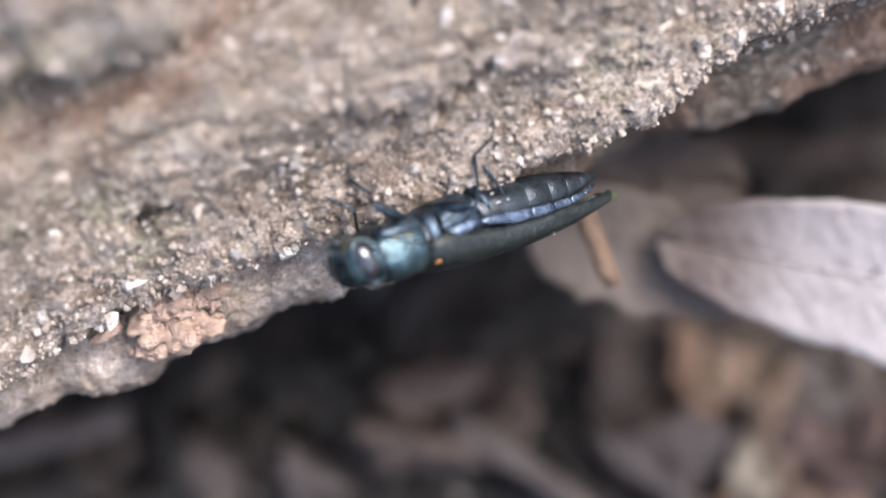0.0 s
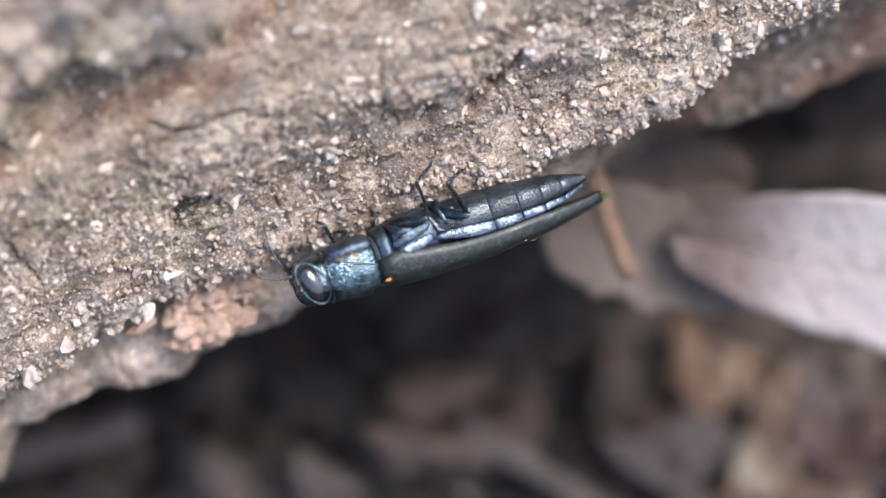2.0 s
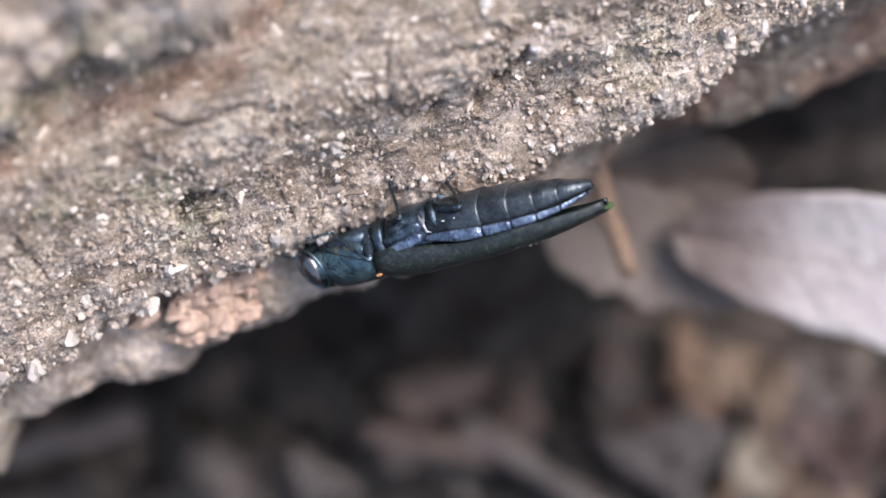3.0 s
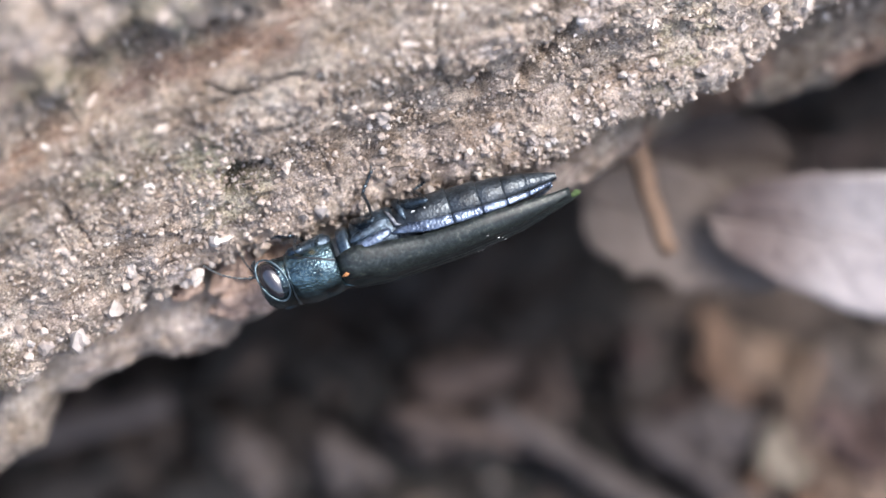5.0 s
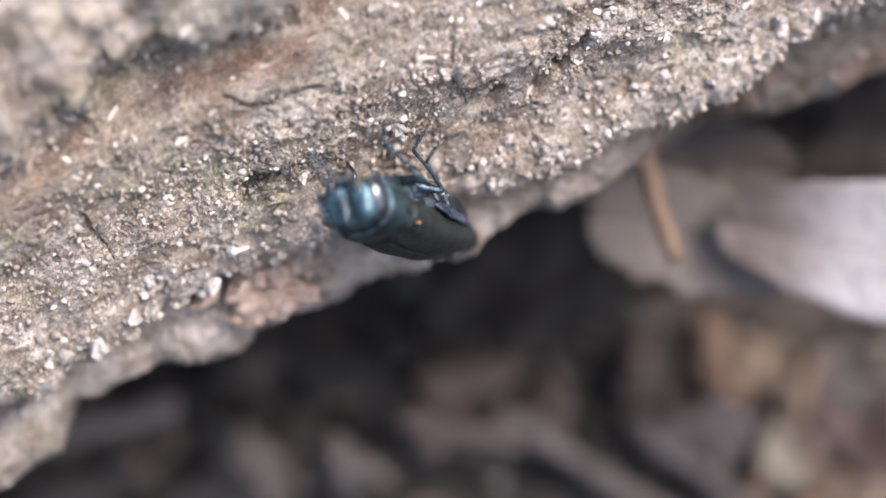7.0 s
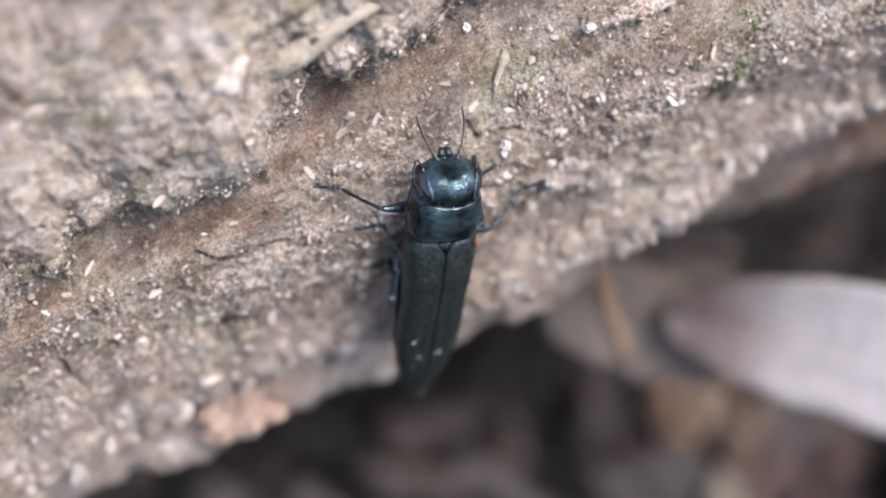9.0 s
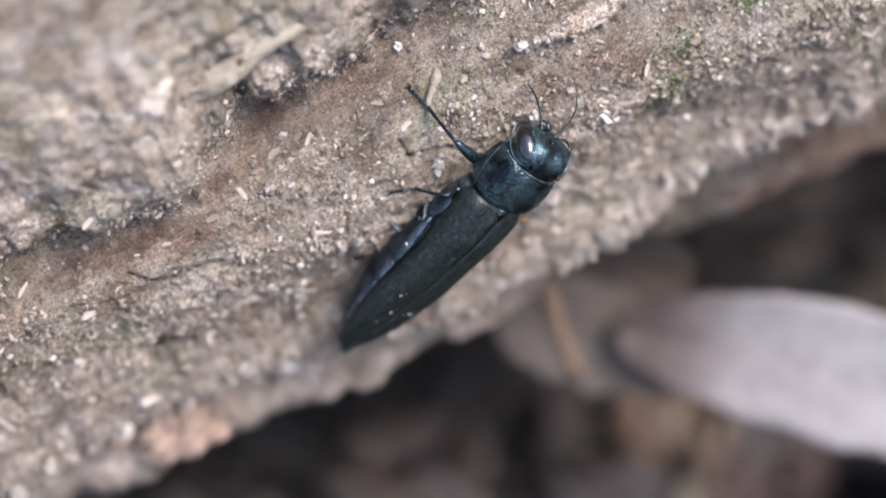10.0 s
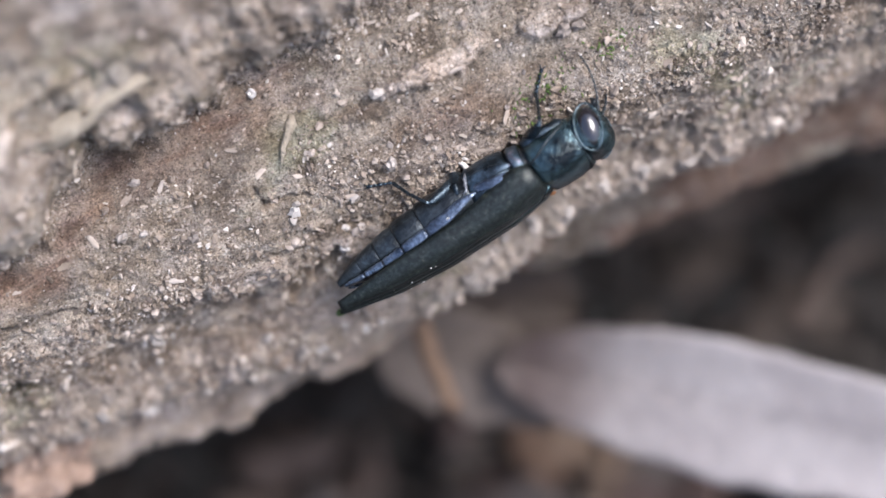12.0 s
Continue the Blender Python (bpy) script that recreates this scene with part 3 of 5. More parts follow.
def log():
    f = log_surface()
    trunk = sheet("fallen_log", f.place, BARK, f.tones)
    tagged(trunk, "weathered grey-brown log with cracked flaky bark and sand grains", "log")
    rng = random.Random(4)
    stones = [mesh_of("grain", lump(rng, 1.0, 0.5, 2, (1, 0.8, 0.7)), QUARTZ, False) for _ in range(8)]
    crumbs = [mesh_of("grain", lump(rng, 1.0, 0.5, 2, (1, 0.8, 0.7)), CRUMB, False) for _ in range(8)]

    def stone(s, t, size, sink=0.3, kinds=stones):
        size *= 0.9
        i, j = nearest(f, s, t)
        ob = new("grain", rng.choice(kinds))
        ob.parent = trunk
        p = Vector(f.place[i, j]) + Vector(f.normal[i, j]) * size * (0.75 - sink) * MM
        ob.matrix_basis = Matrix.LocRotScale(p, Euler([rng.uniform(0, 6) for _ in range(3)]), Vector((size,) * 3) * rng.uniform(0.9, 1.1))

    def fringe(s, t, size):
        """A pale crumb at the lip itself."""
        d = np.where((f.W0 > -2.6) & (f.W0 < 0.2) & (f.T0 < 6), (f.S - s) ** 2 + (f.T - t) ** 2, 1e9)
        i, j = np.unravel_index(np.argmin(d), d.shape)
        ob = new("grain", rng.choice(stones if rng.random() < 0.3 else crumbs))
        ob.parent = trunk
        p = Vector(f.place[i, j]) + Vector(f.normal[i, j]) * size * 0.3 * MM
        ob.matrix_basis = Matrix.LocRotScale(p, Euler([rng.uniform(0, 6) for _ in range(3)]), Vector((size,) * 3) * rng.uniform(0.8, 1.0))

    # the grains that stand out on the bark
    for s, t, size in ((-0.71, 4.81, 0.26), (-0.75, 4.55, 0.17), (-1.08, 3.94, 0.18), (9.36, 2.56, 0.32), (10.94, 3.28, 0.25), (-9.89, 3.5, 0.27), (-2.5, 2.7, 0.30),
                       (8.56, 7.09, 0.30), (5.19, 6.81, 0.28), (0.94, 9.61, 0.22), (9.09, 9.17, 0.27), (-0.05, 8.15, 0.22), (0.6, 8.0, 0.15), (5.0, 2.6, 0.16), (5.6, 2.3, 0.2),
                       (6.9, 3.3, 0.2), (12.0, 3.6, 0.3), (13.2, 3.3, 0.34), (14.6, 3.6, 0.28), (-10.9, 2.6, 0.36), (-12.2, 2.1, 0.4), (-13.4, 2.3, 0.36),
                       (-8.6, 2.6, 0.2), (-7.1, 3.3, 0.24), (-4.2, 3.0, 0.2), (-3.2, 3.5, 0.22), (-1.2, 2.9, 0.2), (3.5, 2.5, 0.2), (16.0, 3.6, 0.3), (17.5, 3.4, 0.36), (2.0, 7.3, 0.22),
                       (7.0, 6.5, 0.2), (6.9, 5.5, 0.22), (6.6, 5.35, 0.19), (6.2, 5.2, 0.22), (6.4, 5.6, 0.15), (5.4, 10.7, 0.2), (10.1, 6.4, 0.12), (5.0, 6.6, 0.18), (5.35, 7.0, 0.15), (15.1, 8.8, 0.3), (15.6, 8.9, 0.26)):
        stone(s, t, size)
    for _ in range(75):
        stone(rng.uniform(-13, 24), rng.uniform(4.2, 12.5), min(0.2, 0.05 + rng.expovariate(22)), 0.4, crumbs)
    for _ in range(185):
        s = rng.uniform(-14, 24)
        stone(s, 2.3 + abs(rng.gauss(0, 1.6)) + (0.4 if s > 10 else 0), min(0.28, 0.06 + rng.expovariate(17)), 0.45, crumbs)
    for _ in range(150):
        s = rng.uniform(-14, 1.5) if rng.random() < 0.6 else rng.uniform(1.5, 24)
        fringe(s, 2.0 + rng.random() ** 2 * 1.3, min(0.34 if s < 0 else 0.18, 0.09 + rng.expovariate(14)))
    for _ in range(52):
        s0, q = rng.gauss(-6.5, 0.55), rng.uniform(-1, 1)
        t0 = 1.85 + 0.75 * q
        ob = part("bark_scale", lump(rng, rng.uniform(0.18, 0.5), 0.6, 3, (1.3, 0.9, 0.6)), PEACH, trunk, "peach-coloured crumbly inner bark")
        ob.matrix_basis = Matrix.Translation(along(s0, t0, -4.0 + 0.25 * q + rng.uniform(-0.1, 0.3))) @ BENCH.to_3x3().to_4x4() @ pose(0, 0, 0, rng.uniform(-30, 30), rng.uniform(-30, 30), 27 + rng.uniform(-40, 40))
    bm = tube(bmesh.new(), [(x, 0.12 * math.sin(x * 1.3), 0.1 * math.sin(x)) for x in (-2.3, -2.1, -1.5, -0.6, 0.3, 1.1, 1.9, 2.2)], [0.08, 0.24, 0.36, 0.40, 0.38, 0.32, 0.2, 0.06], 14)
    bmesh.ops.subdivide_edges(bm, edges=bm.edges[:], cuts=1, smooth=0.4)
    for v in bm.verts:
        v.co += v.co.normalized() * (0.28 * noise.noise(v.co / MM * 1.7) + 0.16 * noise.noise(v.co / MM * 5)) * MM
    splinter = part("wood_splinter", bm, PALEWOOD, trunk, "pale yellowish splinter of wood")
    splinter.matrix_basis = Matrix.Translation(along(0.95, 12.0, 6.35)) @ BENCH.to_3x3().to_4x4() @ pose(0, 0, 0, 0, -8, 33)
    i, j = nearest(f, 5.9, 9.0)
    stalk = part("wood_splinter", tube(bmesh.new(), [(-0.75, 0, 0.02), (-0.3, 0.05, 0.08), (0.2, 0, 0.1), (0.5, -0.04, 0.1), (0.75, 0, 0.03)], [0.04, 0.09, 0.12, 0.2, 0.08], 9), PALEWOOD, trunk, "thin pale tan splinter of wood")
    stalk.matrix_basis = Matrix.Translation(f.place[i, j]) @ BENCH.to_3x3().to_4x4() @ pose(0, 0, 0, 0, 0, 82)
    # dark lump set on top stands in for the shade inside a hole
    hole_dark = part("knot_hole", lump(rng, 0.12, 0.4, 2, (1.2, 0.9, 0.5)), FIBRE, splinter, "small dark lump standing for a shaded hole in the splinter")
    hole_dark.location = (0.0, 0.0, 0.34 * MM)
    i, j = nearest(f, -1.8, 11.9)
    pinkish = part("bark_scale", lump(rng, 0.5, 0.5, 3, (1.3, 0.8, 0.6)), FLAKE, trunk, "pale pinkish lump of bark")
    pinkish.matrix_basis = Matrix.Translation(f.place[i, j]) @ BENCH.to_3x3().to_4x4() @ pose(0, 0, 0, 0, 0, 45)
    plates = []
    for _ in range(7):
        k, ring0 = 13, []
        for i in range(k):
            a = 2 * math.pi * i / k
            r = rng.uniform(0.55, 1.15)
            ring0.append((r * math.cos(a), r * 0.5 * math.sin(a), 0.10 * math.cos(a) ** 2 * rng.uniform(0.3, 1.2)))
        plates.append(mesh_of("bark_flake", loft(bmesh.new(), [[(x, y, z - 0.10) for x, y, z in ring0], ring0, [(x * 0.82, y * 0.82, z + 0.05) for x, y, z in ring0]]), FLAKE, False))
    way = Vector(along(1, 0, 0) - along(0, 0, 0)).normalized()
    for _ in range(200):
        i, j = nearest(f, rng.uniform(-14, 25), 3.0 + rng.random() ** 0.8 * 11)
        nn = Vector(f.normal[i, j])
        xx = (way - nn * way.dot(nn)).normalized()
        m = Matrix((xx, nn.cross(xx), nn)).transposed().to_4x4() @ pose(0, 0, 0, rng.uniform(-14, 14), rng.uniform(-12, 12), rng.gauss(0, 22))
        m.translation = Vector(f.place[i, j]) + nn * 0.03 * MM
        size = rng.uniform(0.07, 0.24)
        ob = new("bark_flake", rng.choice(plates))
        ob.parent = trunk
        ob.matrix_basis = m @ Matrix.Diagonal((size * rng.uniform(0.9, 1.8), size, size, 1))
    for s0, t0, turn in ((-2.0, 3.1, 60), (-1.7, 3.3, 100), (-1.4, 3.2, 35), (-2.4, 3.0, 130), (3.2, 4.0, 20), (-5.0, 3.6, 70), (7.9, 5.2, 15), (6.3, 7.6, 110)):
        i, j = nearest(f, s0, t0)
        pts = [Vector((q * 0.16, 0.12 * math.sin(q * 0.8), 0.02 + 0.16 * math.sin(q * 0.42))) for q in range(8)]
        ob = part("root_fibre", tube(bmesh.new(), pts, 0.022, 5), FIBRE, trunk, "hair-thin brown root fibre")
        ob.matrix_basis = Matrix.Translation(Vector(f.place[i, j]) + Vector(f.normal[i, j]) * 0.03 * MM) @ BENCH.to_3x3().to_4x4() @ pose(0, 0, 0, 0, 0, turn)
    tufts = bmesh.new()
    for s0, t0, spread, count in ((13.9, 7.4, 0.5, 60), (16.3, 7.9, 0.5, 45), (12.9, 6.0, 0.3, 40), (13.1, 6.3, 0.3, 30)):
        for _ in range(count):
            i, j = nearest(f, s0 + rng.gauss(0, spread), t0 + rng.gauss(0, spread * 0.6))
            p, nn = Vector(f.place[i, j]) / MM, Vector(f.normal[i, j])
            tip = p + (nn + Vector((rng.gauss(0, 0.7), rng.gauss(0, 0.7), rng.gauss(0, 0.7)))).normalized() * rng.uniform(0.1, 0.25)
            tube(tufts, [p - nn * 0.03, p.lerp(tip, 0.6), tip], [0.015, 0.03, 0.005], 4)
    tagged(part("moss", tufts, MOSS, trunk, "tiny green moss leaves"), kind="stuff")
    # crumbs beyond counting on the upper face, finer sand in the cracks and on the lip
    gen = np.random.default_rng(19)
    blob = bmesh.new()
    bmesh.ops.create_icosphere(blob, subdivisions=1, radius=1.0)
    bv = np.array([v.co for v in blob.verts])
    bf = np.array([[v.index for v in face.verts] for face in blob.faces])
    blob.free()
    ok = np.argwhere((f.S > -15) & (f.S < 24) & (f.W0 > 0.3) & (f.T0 < 9.3))
    thick = layers(f.S / 1.7, f.T / 1.2, seed=301, count=3)[ok[:, 0], ok[:, 1]]
    chance = (0.08 + smooth01(thick, 0.42, 0.62)) * np.clip(1.04 - 1.3 * f.bare[ok[:, 0], ok[:, 1]], 0.04, 1)
    pick = ok[gen.choice(len(ok), 18000, replace=False, p=chance / chance.sum())]
    crumb_v, crumb_f = [], []
    for n_, (i, j) in enumerate(pick):
        r = min(0.11, 0.020 + gen.exponential(0.016))
        q = bv * np.array([r * gen.choice([1.0, 1.4, 2.2]), r, r * 0.65]) * (1 + 0.28 * gen.standard_normal((len(bv), 1)))
        turn = np.array(Euler((gen.uniform(-0.7, 0.7), gen.uniform(-0.7, 0.7), gen.uniform(0, 6.28))).to_matrix())
        crumb_v.append(q @ turn.T * MM + f.place[i, j] + f.normal[i, j] * r * 0.3 * MM)
        crumb_f.append(bf + n_ * len(bv))
    me = bpy.data.meshes.new("bark_dust")
    me.from_pydata(np.concatenate(crumb_v).tolist(), [], np.concatenate(crumb_f).tolist())
    me.materials.append(LOOSE)
    dust = new("bark_dust", me)
    dust.parent = trunk
    tagged(dust, "loose brown, tan and white crumbs on the bark", kind="stuff")
    bm_v, bm_f = [], []
    unit = bmesh.new()
    bmesh.ops.create_icosphere(unit, subdivisions=1, radius=1.0)
    uv = np.array([v.co for v in unit.verts])
    uf = np.array([[v.index for v in face.verts] for face in unit.faces])
    unit.free()
    gen = np.random.default_rng(7)
    ok = np.argwhere((f.S > -15) & (f.S < 27) & (f.W0 > -4.6) & (f.T0 < 14))
    chance = (np.exp(-((f.T0 - 3.0) / 1.7) ** 2) * (f.W0 > -2.2) * (0.55 + 0.45 * smooth01(f.S, 0, 4)) + 0.14 + 0.4 * (layers(f.S / 3, f.T0 / 3, seed=91, count=2) > 0.52))[ok[:, 0], ok[:, 1]] * np.clip(1.04 - 1.3 * f.bare[ok[:, 0], ok[:, 1]], 0.04, 1)
    pick = ok[gen.choice(len(ok), 11000, replace=False, p=chance / chance.sum())]
    for n_, (i, j) in enumerate(pick):
        r = min(0.16, 0.028 + gen.exponential(0.028))
        q = uv * (r * gen.uniform(0.65, 1.2, 3)) * (1 + 0.2 * gen.standard_normal((len(uv), 1)))
        a = gen.uniform(0, 6.28)
        q = q @ np.array([[math.cos(a), -math.sin(a), 0], [math.sin(a), math.cos(a), 0], [0, 0, 1]])
        bm_v.append(q * MM + f.place[i, j] + f.normal[i, j] * r * 0.4 * MM)
        bm_f.append(uf + n_ * len(uv))
    me = bpy.data.meshes.new("sand")
    me.from_pydata(np.concatenate(bm_v).tolist(), [], np.concatenate(bm_f).tolist())
    me.materials.append(GRAIN)
    sand = new("sand", me)
    sand.parent = trunk
    tagged(sand, "pale sand grains stuck to the bark", kind="stuff")
    return f, trunk


# ---------------------------------------------------------------- litter
def leaf(length, width, curl, sag, mat, label, rng, thick=0.22, blunt=0.75, ragged=0.03, arch=0.0):
    """A dead leaf with midrib and stalk, curled edges and an uneven outline; it lies along x."""
    n, k, shift = 44, 16, rng.uniform(0, 40)

    def rise(f, g):
        return curl * width * 0.25 * g * g + sag * length * 0.12 * (2 * f - 1) ** 2 + 0.18 * noise.noise((f * 4, g * 1.5, shift)) + 0.04 * noise.noise((f * 22, g * 6, shift)) - 0.10 * math.exp(-(g / 0.12) ** 2)

    rings = []
    for i in range(n + 1):
        f = i / n
        half = width / 2 * (math.sin(math.pi * f ** 0.8) ** blunt) + 0.02 * width
        row_t, row_l = [], []
        for j in range(k + 1):
            g = 2 * j / k - 1
            y = g * half * (1 + 0.10 * noise.noise((f * 5, math.copysign(1, g) * 3, shift)) + ragged * noise.noise((f * 14, math.copysign(1, g) * 3, shift)) + 0.03 * noise.noise((f * 25, math.copysign(1, g) * 3, shift))) - arch * (2 * f - 1) ** 2
            row_t.append(((f - 0.5) * length, y, rise(f, g)))
            row_l.append(((f - 0.5) * length, y, rise(f, g) - thick))
        rings.append(row_t + row_l[::-1])
    root = tagged(new("dead_leaf"), label, "leaf")
    part("blade", loft(bmesh.new(), rings), mat, root)
    pts = [((i / 20 - 0.5) * length, -arch * (i / 10 - 1) ** 2, rise(i / 20, 0) + 0.02) for i in range(21)]
    part("midrib", tube(bmesh.new(), pts, [0.13 - 0.005 * i for i in range(21)], 6), mat, root)
    for side in (-1, 1):
        for i in range(5):
            f = 0.18 + 0.14 * i
            ends = [(f + 0.09 * q, side * 0.8 * q) for q in (0, 0.35, 0.7, 1)]
            w = [width / 2 * (math.sin(math.pi * e ** 0.8) ** blunt) for e, _ in ends]
            part("vein", tube(bmesh.new(), [((e - 0.5) * length, g * h - arch * (2 * e - 1) ** 2, rise(e, g) + 0.01) for (e, g), h in zip(ends, w)], [0.05, 0.045, 0.035, 0.02], 5), mat, root)
    return root


def twig(name, a, b, radius, mat, label, rng, bend=0.06):
    a, b = Vector(a), Vector(b)
    if a.z < 4.5 and a.y < 9:
        a, b, radius = Vector(sunk(*a)), Vector(sunk(*b)), radius * 1.13
    side = (b - a).cross(Vector((0, 0, 1))).normalized() * (b - a).length
    pts, rad = [], []
    for i in range(15):
        f = i / 14
        wob = side * (bend * math.sin(math.pi * f) + 0.03 * noise.noise((f * 4, a.x, b.y)))
        pts.append(a.lerp(b, f) + wob + Vector((0, 0, 0.2 * noise.noise((f * 5, a.y, 2)))))
        rad.append(radius * (1.0 - 0.25 * f) * (1 + 0.22 * noise.noise((f * 9, a.x, 5))))
    bm = tube(bmesh.new(), pts, rad, 12)
    return thing(name, bm, mat, label, "twig", "twigs on the litter")


def chip(name, x, y, z, size, squash, mat, label, rng, turn=(0, 0, 0)):
    if y < 9 and 0 < z < 4.5:
        (x, y, z), size = sunk(x, y, z), size * 1.2
    elif y > 13:
        z = float(floor_level(x, y)) + 0.8 * size
    ob = thing(name, lump(rng, size, 0.95, 3, squash), mat, label, "wood chip", "crumbs on the litter")
    ob.matrix_world = Matrix.LocRotScale((x * MM, y * MM, z * MM), Euler([radians(a) for a in turn]), None)
    return ob


def litter():
    rng = random.Random(11)
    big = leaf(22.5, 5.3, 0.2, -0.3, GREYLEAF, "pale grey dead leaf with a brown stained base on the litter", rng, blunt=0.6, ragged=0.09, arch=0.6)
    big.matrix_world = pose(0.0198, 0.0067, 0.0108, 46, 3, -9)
    under = leaf(8.5, 4.2, 0.1, 0.1, TANLEAF, "dull brown piece of dead leaf under the grey leaf", rng, blunt=0.45, ragged=0.2)
    under.matrix_world = pose(0.0084, 0.0088, 0.0088, 44, 3, -12)
    brown = leaf(8.5, 4.4, 0.3, 0.2, BROWNLEAF, "torn piece of brown dead leaf beside the log", rng, blunt=0.5, ragged=0.25)
    brown.matrix_world = pose(0.0076, 0.0112, 0.0098, 40, 2, 4)
    twig("orange_twig", (5.0, 8.7, 16.6), (7.2, 6.0, 11.6), 0.44, ORANGETWIG, "orange rotten twig leaning from the log to the leaf", rng, 0.02)
    twig("twig", (1.6, 3.7, 3.1), (10.2, -1.5, 3.4), 0.5, STICK, "straight grey-brown twig lying on dark litter", rng, 0.02)
    twig("twig", (6.9, 3.6, 2.9), (14.5, -1.4, 3.2), 0.5, STICK, "grey twig lying on dark litter", rng, 0.03)
    twig("twig", (-16.8, 0.5, 3.2), (-10.2, 2.6, 3.4), 0.7, STICK, "short thick grey twig under the log", rng, 0.03)
    twig("twig", (25.5, 22, -4.0), (20.5, 12.0, 8.5), 0.35, DARKSTICK, "thin dark twig across the litter", rng, 0.04)
    twig("twig", (10, 24, -8.5), (22, 27, -8.5), 0.9, DARKSTICK, "thick dark twig behind the leaf", rng, 0.04)
    for x, y, size, squash, mat, label, spin in ((11.0, 12.1, 1.4, (0.7, 1.25, 0.45), ORANGE, "orange crumb of rotten wood", 20), (7.6, 12.6, 0.6, (1.2, 0.8, 0.5), REDBROWN, "reddish-brown crumb of rotten wood", 30), (12.6, 12.6, 1.0, (1, 1, 0.6), TANWOOD, "brown crumb of rotten wood", 10),
                                                 (14.3, 10.0, 1.7, (0.5, 1.3, 0.5), TANWOOD, "elongated tan chip of wood", -5), (13.5, 7.7, 0.85, (0.9, 1.1, 0.8), PALEWOOD, "pale pebble on the litter", 0), (11.0, 8.6, 1.5, (1.1, 0.9, 0.4), STICK, "flat grey chip of wood on the litter", 15),
                                                 (15.3, 13.4, 1.1, (1.2, 0.8, 0.5), TANWOOD, "brown crumb of rotten wood", -20), (16.0, 11.3, 1.3, (1.2, 0.8, 0.5), STICK, "grey-brown chip of wood on the litter", 25), (16.4, 8.9, 1.6, (1.2, 0.9, 0.5), REDBROWN, "reddish-brown piece of dead leaf", 0),
                                                 (9.3, 9.5, 0.8, (0.9, 1.1, 0.5), REDBROWN, "brown crumb of rotten wood", 40), (0.4, 8.2, 1.7, (1.4, 0.6, 0.5), DARKSTICK, "olive brown chip of wood", 5), (-0.2, 10.6, 1.0, (0.9, 1.1, 0.5), DARKSTICK, "dark grey crumb of wood", 0),
                                                 (16.6, 6.5, 1.3, (1.3, 0.7, 0.5), TANWOOD, "tan crumb of rotten wood", -25), (18.2, 9.9, 1.3, (1.1, 0.9, 0.5), REDBROWN, "reddish-brown piece of dead leaf", 30), (14.8, 5.6, 1.2, (0.8, 1.2, 0.5), ORANGE, "tan crumb of rotten wood", 10),
                                                 (17.9, 7.2, 1.1, (1.2, 0.8, 0.5), STICK, "grey chip of wood on the litter", 60), (12.4, 5.2, 1.0, (1.2, 0.8, 0.5), ORANGE, "brown crumb of rotten wood", 75)):
        chip("wood_chip", x, y, -6.4, size, squash, mat, label, rng, (rng.uniform(-12, 12), rng.uniform(-12, 12), spin))
    chip("wood_chip", 0.3, 5.8, 2.2, 1.0, (1.3, 0.8, 0.6), DARKSTICK, "brown crumb of wood", rng, (0, 0, 40))
    chip("wood_chip", 3.6, 5.0, 2.0, 0.9, (0.8, 1.2, 0.6), DARKSTICK, "brown crumb of wood", rng, (0, 0, 10))
    for x, y, z, size, squash, mat, label, spin in ((0.9, 5.2, 2.2, 1.1, (1.3, 0.8, 0.5), DARKSTICK, "dark brown crumb of wood", 20),
                                                    (-3.8, 1.3, 2.4, 1.2, (1.3, 0.7, 0.5), STICK, "grey chip of wood on the litter", -35), (-7.0, 0.8, 2.3, 1.0, (0.9, 1.1, 0.5), STICK, "grey chip of wood on the litter", 50),
                                                    (15.7, 18.4, 3.4, 1.0, (1.2, 0.8, 0.6), STICK, "grey chip of wood on the litter", 10), (12.6, 17.1, 3.4, 1.3, (1.3, 0.8, 0.5), DARKSTICK, "dark brown crumb of wood", -10),
                                                    (21.1, 18.8, 6.2, 1.2, (1.1, 0.8, 0.6), STICK, "grey chip of wood on the litter", 30), (14.1, 17.6, 4.4, 1.2, (1.3, 0.8, 0.5), REDBROWN, "reddish-brown piece of dead leaf", 0),
                                                    (10.4, 16.2, 4.2, 1.9, (1.5, 0.7, 0.5), DUSTBROWN, "dusty brown piece of dead leaf", 15), (14.0, 15.6, 8.2, 2.0, (1.5, 0.7, 0.4), DUSTBROWN, "dusty brown piece of dead leaf", -12),
                                                    (16.4, 18.6, 5.2, 1.7, (1.3, 0.8, 0.5), DUSTBROWN, "dusty brown piece of dead leaf", 35), (19.6, 17.4, 7.0, 2.0, (1.4, 0.7, 0.5), DUSTBROWN, "dusty brown piece of dead leaf", 5),
                                                    (23.5, 20.5, 4.2, 1.9, (1.2, 0.9, 0.5), DUSTBROWN, "dusty brown piece of dead leaf", -30), (18.0, 22.0, 3.0, 1.8, (1.4, 0.8, 0.5), DUSTBROWN, "dusty brown piece of dead leaf", 20),
                                                    (22.5, 15.5, 8.0, 1.5, (1.2, 0.8, 0.5), STICK, "grey chip of wood on the litter", -25)):
        chip("wood_chip", x, y, z, size * 0.8, squash, mat, label, rng, (rng.uniform(-15, 15), rng.uniform(-15, 15), spin))
    # crumbs and fragments beyond counting
    verts, faces = [], []
    gen = np.random.default_rng(12)
    unit = bmesh.new()
    bmesh.ops.create_icosphere(unit, subdivisions=2, radius=1.0)
    uv = np.array([v.co for v in unit.verts])
